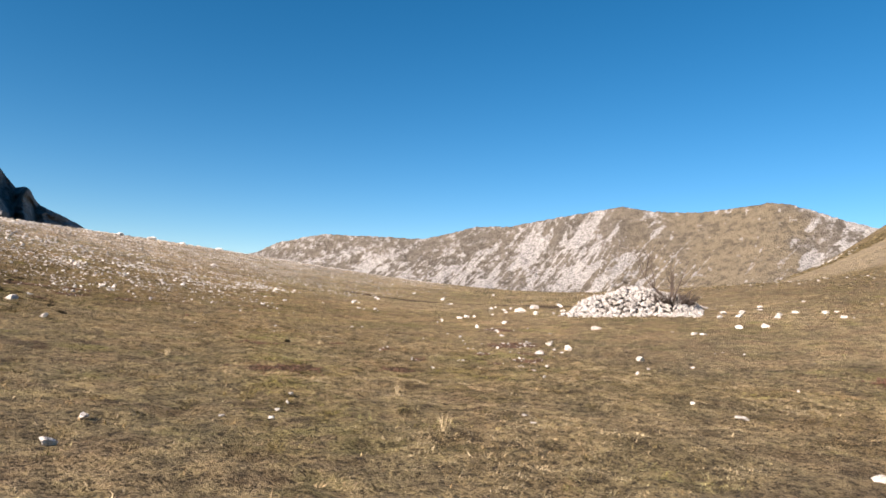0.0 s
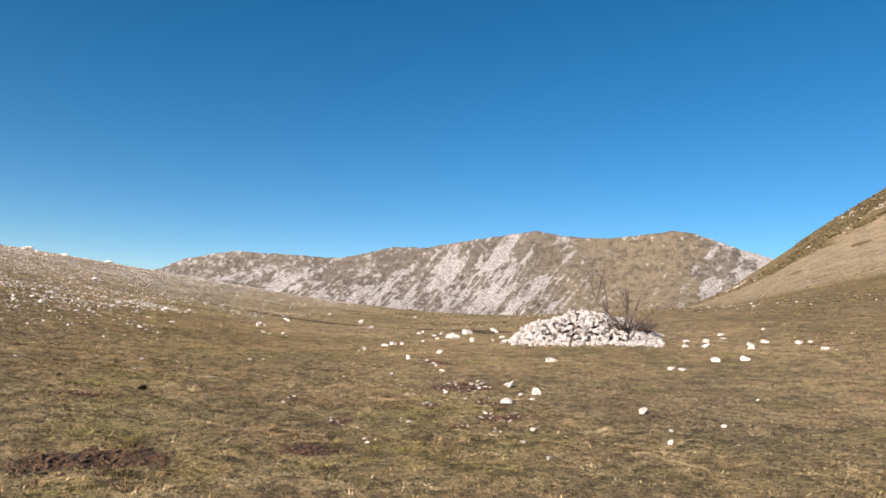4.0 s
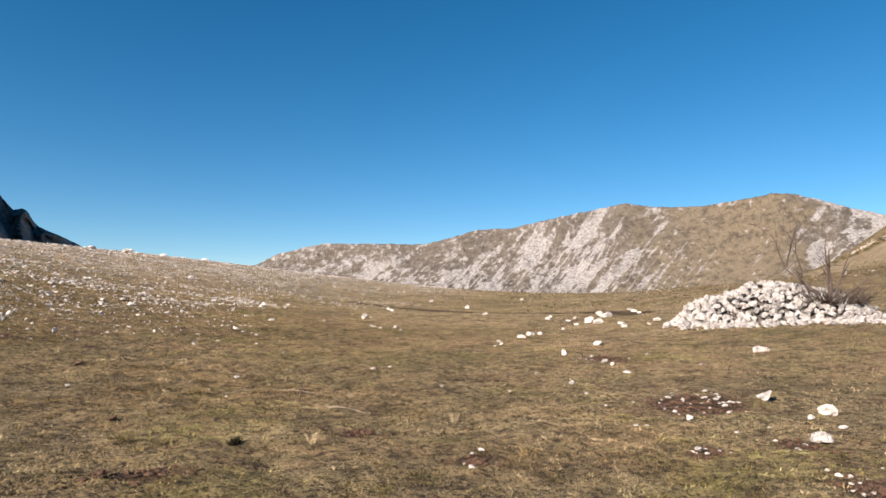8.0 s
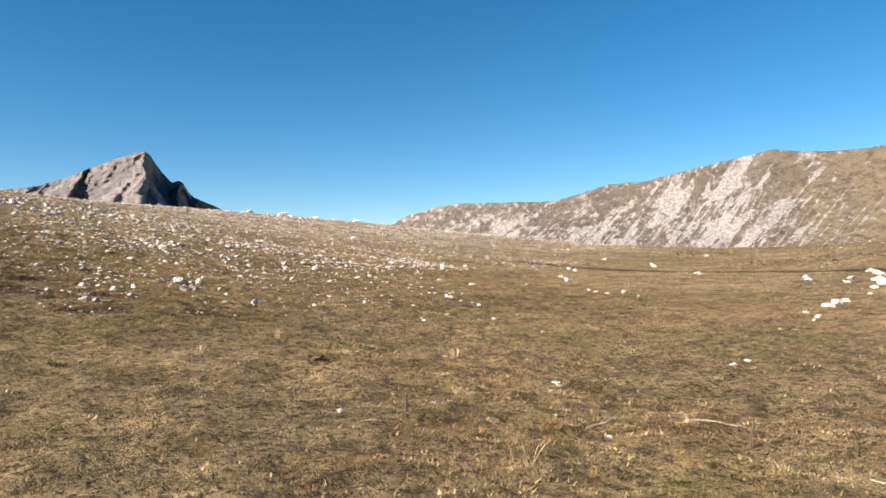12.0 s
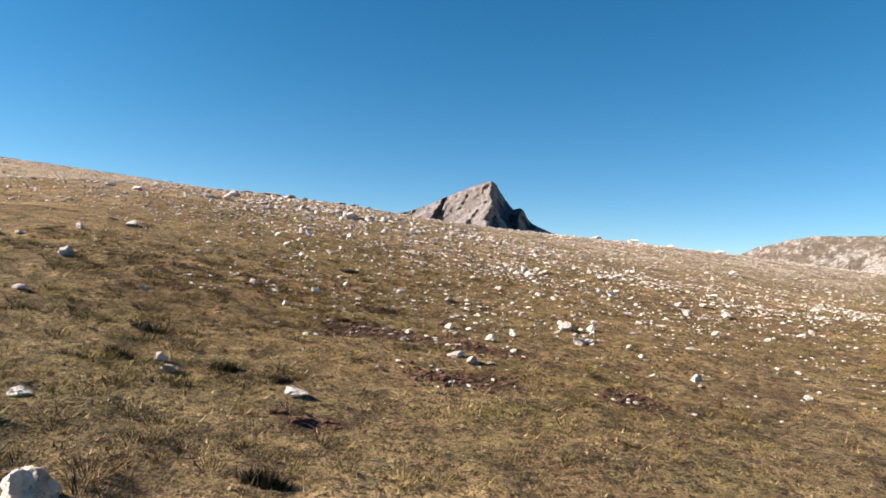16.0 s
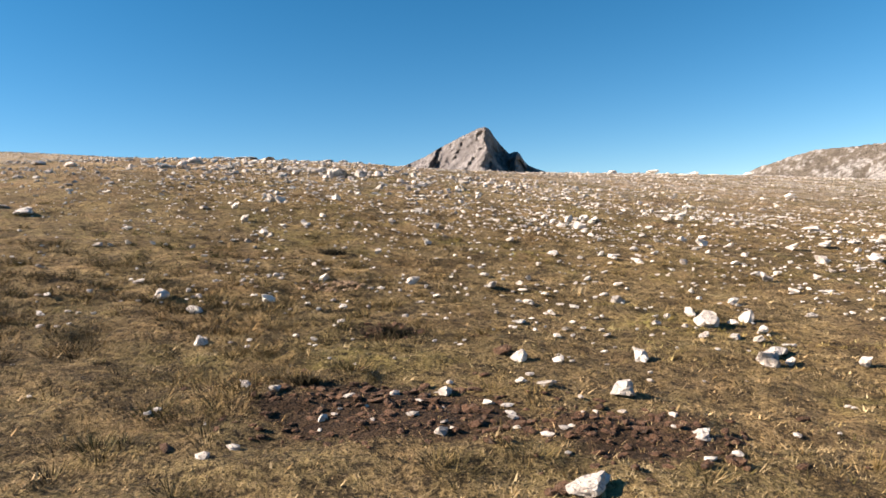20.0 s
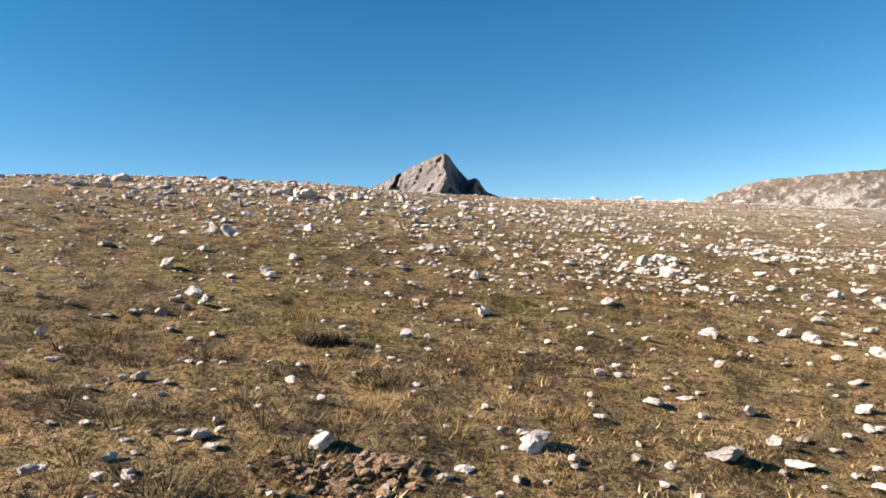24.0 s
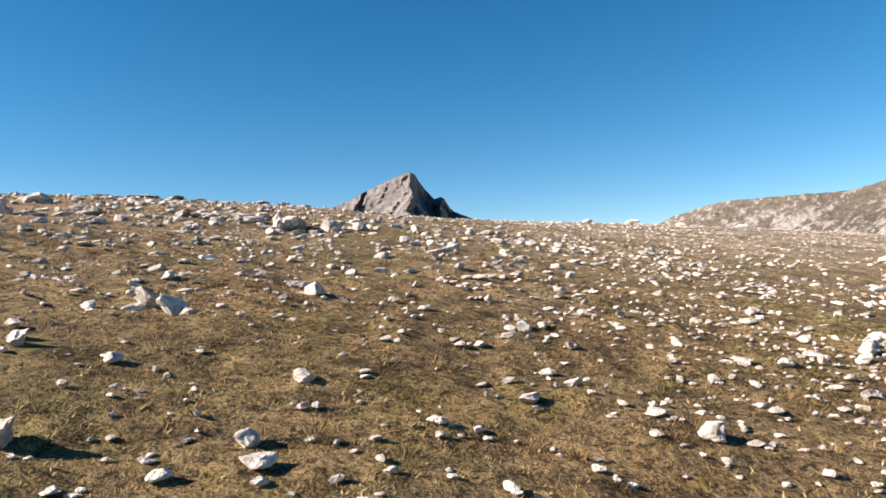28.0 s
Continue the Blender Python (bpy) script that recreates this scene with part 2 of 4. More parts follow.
def blade_material(name):
    m, n, l, b = material(name, 0.8)
    tone = attribute(n, "tone")
    # the near-black end carries the turf's self-shadow as blade colour
    c = ramp(n, l, tone, (0.0, (0.018, 0.014, 0.005)), (0.25, (0.07, 0.059, 0.02)), (0.48, (0.235, 0.169, 0.081)), (0.75, (0.35, 0.262, 0.145)), (1.0, (0.44, 0.362, 0.23)))
    pos = n.new("ShaderNodeNewGeometry").outputs["Position"]
    rusty, green = noise_at(n, l, pos, 0.7, 4, 0.6), noise_at(n, l, pos, 0.45, 3, 0.6)
    c = mix(n, l, 1.0, c, ramp(n, l, rusty, (0.45, (1.0, 1.0, 1.0)), (0.64, (1.0, 0.87, 0.80))), "MULTIPLY")
    c = mix(n, l, 1.0, c, ramp(n, l, green, (0.50, (1.0, 1.0, 1.0)), (0.64, (0.72, 0.86, 0.50))), "MULTIPLY")
    c = mix(n, l, attribute(n, "heath"), c, mix(n, l, 1.0, c, (0.99, 0.95, 0.87), "MULTIPLY"))
    l.new(c, b.inputs["Base Color"])
    return m


BLADES = blade_material("dry_grass_blades")
PALE_GRASS = island_material("bleached_grass", (0.0, (0.34, 0.265, 0.15)), (1.0, (0.48, 0.39, 0.25)))
TAN_CLODS = stone_material("tan_earth", (0.50, 0.365, 0.245), (0.32, 0.225, 0.145), 10.0)
SOIL_CLODS = stone_material("earth_clods", (0.20, 0.115, 0.075), (0.075, 0.042, 0.028), 12.0)
# near-black, the shade of hollows in the turf given as blade colour
HOLLOW_SHADE = island_material("hollow_shade", (0.0, (0.014, 0.012, 0.006)), (1.0, (0.045, 0.035, 0.016)))
HEATH = island_material("olive_heath", (0.0, (0.05, 0.04, 0.018)), (0.6, (0.10, 0.078, 0.04)), (1.0, (0.16, 0.125, 0.07)))
DRY_WOOD = island_material("bleached_wood", (0.0, (0.38, 0.32, 0.25)), (1.0, (0.45, 0.38, 0.30)))
# near-black stone: the shade in the heap's gaps, put into the colour
GAP_SHADE = stone_material("gap_shade", (0.13, 0.125, 0.12), (0.06, 0.057, 0.053))
TWIG = island_material("grey_brown_twigs", (0.0, (0.04, 0.03, 0.025)), (1.0, (0.105, 0.082, 0.07)))


# ---------------------------------------------------------------- meshes
def sheet_faces(nu, nv):
    k = np.arange((nu - 1) * (nv - 1))
    i, j = k // (nv - 1), k % (nv - 1)
    a = i * nv + j
    return np.stack([a, a + nv, a + nv + 1, a + 1], 1)


def mesh_of(name, verts, faces, mat, smooth=True):
    me = bpy.data.meshes.new(name)
    k = faces.shape[1]
    me.vertices.add(len(verts))
    me.vertices.foreach_set("co", np.ascontiguousarray(verts, np.float32).ravel())
    me.loops.add(faces.size)
    me.loops.foreach_set("vertex_index", np.ascontiguousarray(faces, np.int32).ravel())
    me.polygons.add(len(faces))
    me.polygons.foreach_set("loop_start", np.arange(0, faces.size, k, dtype=np.int32))
    me.polygons.foreach_set("use_smooth", np.full(len(faces), smooth))
    me.update(calc_edges=True)
    me.validate()
    me.materials.append(mat)
    return me


def value_per_vertex(me, name, values):
    me.attributes.new(name, "FLOAT", "POINT").data.foreach_set("value", np.ascontiguousarray(values, np.float32))


def spread(lo, hi, step, far, grow):
    """Even steps from lo to hi, then ever wider ones as far as +-far."""
    mid = list(np.arange(lo, hi, step))
    up, d = [], step
    x = mid[-1]
    while x < far:
        d *= grow
        x += d
        up.append(x)
    down, d, x = [], step, lo
    while x > -far:
        d *= grow
        x -= d
        down.append(x)
    return np.array(down[::-1] + mid + up)


# worn spots where the red-brown earth shows: x, y and the two half widths
BARE_PATCHES = (
    (4.4, 10.8, 0.9, 0.5), (14.7, 5.3, 0.55, 0.3), (13.27, 15.07, 0.95, 0.91), (10.6, 13.13, 0.34, 0.18), (10.54, 11.44, 0.55, 0.39), (7.95, 12.13, 0.29, 0.17),
    (8.17, 14, 0.25, 0.27), (9.24, 11.07, 0.17, 0.1), (11.65, 12.69, 0.35, 0.4), (16.95, 20.06, 0.66, 0.78), (1.7, 29.2, 1.1, 0.6), (3.1, 29.0, 0.7, 0.5), (2.9, 27.3, 0.8, 0.4),
    (4.7, 27.4, 0.5, 0.35), (1.8, 25.3, 0.4, 0.3), (1.4, 31.1, 0.4, 0.2), (7.9, 15.9, 0.35, 0.25), (5.4, 14.9, 0.5, 0.25), (6.6, 10.6, 0.5, 0.3))



def heath(x, y):
    """Browner, mossy sward takes over on the northern hillside."""
    return ease(19, 31, y + 0.35 * x + 12 * fbm(x * 0.12, y * 0.12 + 3, 3)) * (1 - ease(120, 200, y)) * (1 - ease(14, 26, x))


def worn(x, y):
    """1 in the worn spots, 0 in whole turf."""
    bare = 0.6 * ease(0.24, 0.36, fbm(x * 0.45 + 31, y * 0.45, 4))
    for px, py, pr, ps in BARE_PATCHES:
        bare = np.maximum(bare, 1 - ease(0.35, 1.25, np.hypot((x - px) / pr, (y - py) / ps)))
    return bare


def meadow_middle(y):
    """Where the strip of close-seen grass lies."""
    return 7.5 - 6.0 * ease(14, 26, y)


def SLOPE_BAND(y):
    """How far up the long slope its rocky, shrubby upper band begins."""
    return np.interp(y, (20, 30, 38, 48, 58, 70), (189, 187, 191, 182, 170, 150))


def build_ground():
    xs, ys = spread(-4.5, 13, 0.095, 4200, 1.055), spread(3, 44, 0.105, 4200, 1.055)
    x, y = (g.ravel() for g in np.meshgrid(xs, ys, indexing="ij"))
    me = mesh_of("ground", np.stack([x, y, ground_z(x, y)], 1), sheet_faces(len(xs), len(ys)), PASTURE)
    edge = y - 39 - 0.6 * np.maximum(x - 8, 0)
    stony = 0.8 * ease(0, 26, edge) * (1 - ease(110, 170, x))
    stony = np.maximum(stony, 0.75 * ease(12, 40, -x) * ease(40, 60, y) * (1 - ease(220, 300, np.hypot(x, y))))
    value_per_vertex(me, "stony", stony)
    bare = worn(x, y)
    track = x - np.interp(y, (28, 31, 36, 41, 47, 55), (28.9, 29.1, 29.4, 29.9, 29.8, 27.0))
    bare = np.maximum(bare, 1.5 * (1 - ease(0.35, 0.8, abs(track))) * (y > 28) * (y < 54))
    value_per_vertex(me, "bare", bare)
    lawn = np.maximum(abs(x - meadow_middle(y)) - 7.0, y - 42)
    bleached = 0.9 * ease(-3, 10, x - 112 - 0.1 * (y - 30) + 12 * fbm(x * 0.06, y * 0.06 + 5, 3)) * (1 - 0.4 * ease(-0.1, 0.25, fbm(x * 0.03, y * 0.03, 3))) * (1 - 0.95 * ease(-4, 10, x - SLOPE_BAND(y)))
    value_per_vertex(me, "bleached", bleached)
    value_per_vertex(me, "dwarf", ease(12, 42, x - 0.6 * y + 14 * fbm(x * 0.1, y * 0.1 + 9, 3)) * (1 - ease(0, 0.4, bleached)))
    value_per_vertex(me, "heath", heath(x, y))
    # lowest along the way, so the thatch with its painted shade shows there
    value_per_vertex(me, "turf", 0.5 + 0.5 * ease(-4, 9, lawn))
    return tagged(new("ground", me), "dry brown and olive autumn pasture with bare soil", "ground", kind="structure")


build_ground()
EYE = Vector((3.5, 18.0, 2.2))


def build_ridge():
    """The long limestone ridge about 900 m off, its crest rising to the east."""
    az = np.linspace(8, 80, 620)
    skyline_az = (8, 14, 19.5, 21, 23.4, 25.1, 29.5, 33.7, 36, 38.4, 41.3, 43.8, 46.8, 51, 53.3, 56.7, 58.7, 62.5, 63.9, 65.7, 67.9, 70, 75, 80)
    skyline_el = (0.5, 1.8, 3.55, 4.35, 5.05, 5.4, 5.46, 5.44, 6.03, 6.74, 6.83, 7.4, 8.0, 8.75, 8.36, 8.23, 8.42, 8.96, 8.75, 8.14, 7.3, 6.7, 5, 4)
    crest_r = np.interp(az, (8, 20, 36, 50, 62, 80), (1150, 1100, 960, 900, 860, 800))
    crest_z = crest_r * np.tan(np.radians(np.interp(az, skyline_az, skyline_el))) + EYE.z
    q = np.concatenate([np.linspace(-0.05, 0.96, 100), np.linspace(0.97, 1.0, 8), np.linspace(1.02, 1.5, 7)])
    A, Q = np.meshgrid(az, q, indexing="ij")
    R, Z = crest_r[:, None], crest_z[:, None]
    front = np.clip(Q, -0.2, 1)
    r = R - 240 * (1 - front) - 60 * fbm(A * 0.18, Q * 1.5, 3) * np.sin(np.pi * np.clip(front, 0, 1)) + np.maximum(Q - 1, 0) * 500
    z = -22 + (Z + 22) * (front * 0.55 + 0.45 * front**2) - np.maximum(Q - 1, 0) * 160
    # gullies and ribs run down to the west
    slant = A - Q * 8.5
    ribs = fbm(slant * 0.5, Q * 2.2, 4) + 0.5 * fbm(A * 1.6 + 7, Q * 9 + 7, 3)
    body = np.sin(np.pi * np.clip(front, 0, 1)) ** 0.7
    smooth_hill = ease(47, 58, A - 5 * (Q - 0.6) + 7 * fbm(A * 0.5, Q * 5, 3)) * (1 - ease(63, 66.5, A + 5 * fbm(A, Q * 8, 3)))
    z = z + 13 * ribs * body * (1 - 0.8 * smooth_hill)
    z = z + 2.2 * fbm(A * 5, Q * 40, 2) * (Q > 0.9)
    a = np.radians(A)
    verts = np.stack([EYE.x + r * np.sin(a), EYE.y + r * np.cos(a), z], -1).reshape(-1, 3)
    me = mesh_of("mountain_ridge", verts, sheet_faces(len(az), len(q)), RIDGE)
    # pale slabs lie in a slanting belt; screes run down from it as thin streaks
    band = np.exp(-(((Q - 0.60 - 0.008 * (A - 40)) / 0.27) ** 2)) * (1 - smooth_hill)
    slabs = ease(0.03, 0.12, fbm(slant * 0.62 + 3, Q * 6.0, 5, 0.62) + 0.45 * fbm(slant * 1.7, Q * 2.2, 3))
    lines = (1 - ease(0.010, 0.045, abs(fbm(slant * 1.5 + 20, Q * 1.1, 2)))) * (1 - ease(0.68, 0.84, Q)) * ease(26, 34, A)
    comb = np.sin((A - 7.0 * Q) * 9.0 + 9 * fbm(A * 0.8, Q * 2, 2))
    lines = np.maximum(lines, ease(0.80, 0.97, comb) * ease(42, 47, A) * (1 - ease(54, 58, A)) * (1 - ease(0.64, 0.86, Q + 0.5 * fbm(A * 1.2, Q + 4, 2))))
    speckle = fbm(A * 6.0, Q * 42, 3, 0.7)
    knobs = ease(0.24, 0.30, fbm(A * 2.6 + 9, Q * 22, 2))
    west = 1 - ease(21, 33, A)
    rocky = 0.27 + 0.95 * band * slabs + 0.12 * band + 0.75 * lines * (1 - 0.4 * smooth_hill) + 0.85 * speckle * (1 - 0.6 * smooth_hill) + 0.5 * knobs
    rocky = rocky + 0.12 * west + 0.5 * west * fbm(A * 1.5 + Q * 3, Q * 12, 3) + 0.40 * ease(63.5, 66, A) * slabs - 0.20 * smooth_hill + 0.28 * ease(0.94, 1.0, Q) * ease(0.0, 0.2, fbm(A * 1.3 + 2, Q * 3, 3))
    value_per_vertex(me, "rocky", rocky.ravel())
    value_per_vertex(me, "meadow", smooth_hill.ravel())
    return tagged(new("mountain_ridge", me), "distant brown ridge streaked with pale limestone outcrops", "mountain", kind="structure")


def build_peak():
    """The grey rocky peak about 2.4 km off: west faces in the sun, east faces in shade."""
    az = np.linspace(-16, 9, 320)
    skyline_az = (-16, -12, -9.5, -7.5, -6.2, -5.5, -4.44, -2.5, -0.9, -0.3, 0.1, 0.45, 1.0, 1.7, 2.0, 2.3, 2.6, 3.0, 3.4, 4.4, 5.9, 7, 9)
    skyline_el = (3.8, 5.0, 5.85, 6.25, 6.75, 7.0, 7.6, 8.5, 9.18, 9.28, 9.1, 8.5, 7.75, 6.95, 7.02, 7.08, 6.9, 6.2, 5.8, 5.38, 4.7, 4.0, 2.5)
    top = 2360 * np.tan(np.radians(np.interp(az, skyline_az, skyline_el)))
    q = np.concatenate([np.linspace(0, 1, 120), np.linspace(1.02, 1.4, 6)])
    A, Q = np.meshgrid(az, q, indexing="ij")
    T = top[:, None]
    h = np.clip(Q, 0, 1)
    z = 20 + (T - 20) * h - np.maximum(Q - 1, 0) * 350
    crag = fbm(A * 0.75, Q * 6.0, 5, 0.55)

    # spurs stand out towards the south; their east flanks turn away from the sun
    def spur(a0, lean, width_w, width_e):
        d = A - (a0 + lean * (1 - h)) + wander
        return np.clip(np.where(d < 0, 1 + d / width_w, 1 - d / width_e), 0, 1)
    low, wander = 1 - h, 0.9 * fbm(A * 0.5 + 3, Q * 9, 3, 0.6)
    out = 330 * spur(-0.35, 0.1, 4.6, 1.05) * (1 - 0.7 * ease(0.20, 0.36, low) * ease(-0.9, 0.1, A))  # the main rib down from the summit
    out = out + 300 * spur(0.75, 0.5, 1.9, 0.8) * ease(0.20, 0.36, low)  # the pale knoll below it
    out = out + 170 * spur(2.25, 0.35, 0.5, 0.9)  # the knob on the east ridge
    out = out + 90 * spur(3.7, 0.4, 0.5, 2.2)
    out = out + 80 * spur(-2.75, 0.4, 1.7, 0.4) * ease(0.26, 0.40, low) * (1 - ease(0.85, 1.0, low))  # shades the cleft in the west face
    out = out + 75 * spur(-4.7, -3.0, 1.9, 0.35)  # the western spur
    r = 2360 - 420 * (1 - h) - out + 105 * crag + 40 * fbm(A * 2.4 + 5, Q * 17, 4, 0.6) - 45 * abs(fbm(A * 1.1 + 4, Q * 7 + 9, 3)) + np.maximum(Q - 1, 0) * 600
    z = (z + 3 * fbm(A * 6, Q * 12, 3) * ease(0.5, 1, h)) * r / 2360
    a = np.radians(A)
    verts = np.stack([EYE.x + r * np.sin(a), EYE.y + r * np.cos(a), EYE.z + z], -1).reshape(-1, 3)
    me = mesh_of("mountain_peak", verts, sheet_faces(len(az), len(q)), CRAG)
    return tagged(new("mountain_peak", me), "distant grey rocky peak with a steep shaded east face", "mountain", kind="structure")


build_ridge()
build_peak()


# ---------------------------------------------------------------- stones
def rock_verts(seed, level=2, cuts=15):
    """An angular block 1 m long, flatter below; fewer cuts leave it rounder."""
    bm = bmesh.new()
    bmesh.ops.create_icosphere(bm, subdivisions=level, radius=0.5)
    g = np.random.default_rng(seed)
    v = np.array([p.co[:] for p in bm.verts])
    faces = np.array([[p.index for p in f.verts] for f in bm.faces])
    bm.free()
    v = v * (0.45 / (np.abs(v) ** 4).sum(1) ** 0.25)[:, None]  # a ball pressed towards a cube
    # break flat facets off it, as limestone splits
    for _ in range(cuts):
        d = g.normal(size=3)
        d /= np.linalg.norm(d)
        over = v @ d - g.uniform(0.25, 0.48)
        v = v - np.outer(np.maximum(over, 0), d)
    off = Vector(g.uniform(-50, 50, 3))
    lumps = np.array([noise.fractal(Vector(p) * 3.2 + off, 0.7, 2.2, 5) for p in v])
    v = v * (1 + 0.24 * lumps[:, None])
    v = (v - v.min(0)) / (v.max(0) - v.min(0)) - 0.5
    v = v * (1.0, g.uniform(0.6, 0.95), g.uniform(0.42, 0.75))
    a = g.uniform(-0.35, 0.35)
    v[:, 2] += a * v[:, 0] * np.clip((v[:, 2] + 0.24) / 0.5, 0, 1)
    v[:, 2] = np.maximum(v[:, 2], -0.24)
    return v, faces


ROCKS = [mesh_of("rock", *rock_verts(100 + k, 4), STONE, smooth=False) for k in range(14)]
HEAP_STONES = [mesh_of("heap_stone", *rock_verts(160 + k, 3, 11), HEAP_STONE, smooth=False) for k in range(14)]
STONES = [mesh_of("stone", *rock_verts(140 + k, 3), STONE, smooth=False) for k in range(14)]


def rock(x, y, size, k=None, turn=None, sink=0.12, flat=1.0, label="pale limestone rock lying in dry pasture grass", group="rocks on the pasture", name="rock"):
    k = int(x * 37 + y * 53) % len(ROCKS) if k is None else k
    ob = new(name, ROCKS[k] if size > 0.26 else STONES[k])
    turn = (x * 91 + y * 57) % 360 if turn is None else turn
    ob.matrix_basis = pose(x, y, float(ground_z(x, y)) + size * flat * (0.22 - sink), 0, 0, turn) @ Matrix.Diagonal((size, size, size * flat, 1))
    return tagged(ob, label, name.split("_")[-1], group)


def scatter(name, xs, ys, sizes, label, mat=RUBBLE, level=1, seed=3, lift=0.1):
    """Countless stones as one mesh."""
    g = np.random.default_rng(seed)
    kinds = [rock_verts(300 + seed * 20 + k, level) for k in range(10)]
    vs, fs, base = [], [], 0
    pick = g.integers(0, 10, len(xs))
    zs = ground_z(xs, ys)
    for k, (v, f) in enumerate(kinds):
        at = np.nonzero(pick == k)[0]
        a = g.uniform(0, 2 * np.pi, len(at))
        s = sizes[at][:, None] * np.stack([g.uniform(0.8, 1.3, len(at)), g.uniform(0.7, 1.1, len(at)), g.uniform(0.55, 1.0, len(at))], 1)
        p = v[None] * s[:, None]
        c, d = np.cos(a)[:, None], np.sin(a)[:, None]
        p = np.stack([p[..., 0] * c - p[..., 1] * d + xs[at][:, None], p[..., 0] * d + p[..., 1] * c + ys[at][:, None], p[..., 2] + (zs[at] + lift * s[:, 2])[:, None]], -1)
        vs.append(p.reshape(-1, 3))
        fs.append((f[None] + base + np.arange(len(at))[:, None, None] * len(v)).reshape(-1, 3))
        base += p.shape[0] * p.shape[1]
    me = mesh_of(name, np.concatenate(vs), np.concatenate(fs), mat, smooth=False)
    return tagged(new(name, me), label, "rocks", kind="stuff")


def field(n, x0, x1, y0, y1, keep, seed):
    g = np.random.default_rng(seed)
    x, y = g.uniform(x0, x1, n), g.uniform(y0, y1, n)
    ok = g.random(n) < keep(x, y)
    return x[ok], y[ok], g



# single rocks, from the start of the way to its end: x, y, length
TINY = []


def lay(*places):
    for x, y, size in places:
        size *= 1.04
        if size < 0.085:
            TINY.append((x, y, size))
            continue
        k = int(x * 371 + y * 533) % len(ROCKS)
        flat = (0.75, 1.0, 0.6, 1.15, 0.85)[int(x * 97 + y * 211) % 5]
        if size > 0.34:
            rock(x, y, size, k, sink=0.10, label="large grey-white limestone boulder in the dry grass", name="boulder", group="boulders on the pasture")
        elif size > 0.17:
            rock(x, y, size, k, sink=0.04, flat=flat, label="pale grey limestone rock lying in dry grass")
        elif size > 0.115:
            rock(x, y, size, k, sink=0.0, flat=flat, label="white limestone rock lying in dry turf")
        else:
            rock(x, y, size, k, sink=-0.06, flat=flat, label="small white limestone stone half sunk in dry turf", name="small_stone", group="small stones on the pasture")


lay((6.61, 2.6, 0.14), (8.16, 4.79, 0.17), (0.55, 5.97, 0.13), (2.65, 6.78, 0.06), (2.17, 6.91, 0.06), (0.91, 7.02, 0.1), (2.88, 7.21, 0.06), (3.17, 7.63, 0.07),
    (3.37, 8.02, 0.09), (11.11, 8.77, 0.09), (13.53, 9.14, 0.1), (9.19, 9.77, 0.09), (30.04, 10.21, 0.28), (10.19, 10.43, 0.08), (9.61, 10.54, 0.04), (13.5, 10.59, 0.23),
    (9.53, 10.59, 0.04), (7.34, 10.61, 0.07), (8.58, 10.78, 0.04), (7.53, 10.93, 0.07), (9.24, 11.03, 0.03), (10.42, 11.11, 0.05), (10.56, 11.19, 0.05), (9.63, 11.22, 0.05),
    (10.54, 11.29, 0.05), (9.59, 11.3, 0.05), (10.53, 11.38, 0.05), (10.16, 11.43, 0.06), (10.35, 11.44, 0.05), (10.22, 11.54, 0.05))
lay((8.77, 11.56, 0.08), (7.93, 11.65, 0.06), (10.67, 11.68, 0.05), (7.88, 11.68, 0.04), (8.79, 11.77, 0.04), (10.73, 11.78, 0.07), (7.81, 11.84, 0.03), (10.69, 11.86, 0.07),
    (10.79, 12.01, 0.06), (27.53, 12.03, 0.26), (7.92, 12.08, 0.04), (9.09, 12.13, 0.05), (7.92, 12.29, 0.04), (7.97, 12.37, 0.05), (11.47, 12.6, 0.06), (12.1, 12.68, 0.26),
    (11.75, 12.68, 0.06), (13.16, 12.92, 0.11), (10.75, 12.95, 0.04), (10.72, 13.06, 0.06), (29.33, 13.09, 0.24), (10.55, 13.09, 0.06), (10.55, 13.19, 0.1), (10.48, 13.23, 0.07),
    (28.88, 13.32, 0.33), (24.22, 13.34, 0.36), (13.36, 13.4, 0.09), (13.97, 13.49, 0.29), (12.56, 13.54, 0.07), (11.86, 13.55, 0.07))
lay((20.73, 13.61, 0.28), (7.99, 13.79, 0.05), (20.73, 13.98, 0.25), (23.66, 14.03, 0.32), (26.47, 14.07, 0.26), (8.41, 14.2, 0.07), (8.31, 14.21, 0.05), (12.11, 14.38, 0.09),
    (11.28, 14.42, 0.05), (11.16, 14.5, 0.07), (28.78, 14.52, 0.33), (14.29, 14.56, 0.23), (27.68, 14.63, 0.24), (13.78, 14.68, 0.06), (13.43, 14.68, 0.08), (13.69, 14.72, 0.08),
    (13.22, 14.8, 0.06), (13.66, 14.97, 0.08), (13.72, 15.23, 0.1), (13.32, 15.33, 0.08), (14.22, 15.33, 0.08), (14.02, 15.56, 0.08), (14.33, 15.62, 0.09), (26.44, 15.68, 0.36),
    (13.42, 15.68, 0.1), (12.6, 15.71, 0.06), (11.98, 15.72, 0.06), (25.71, 16.12, 0.35), (28.96, 16.2, 0.29), (27.57, 16.24, 0.32))
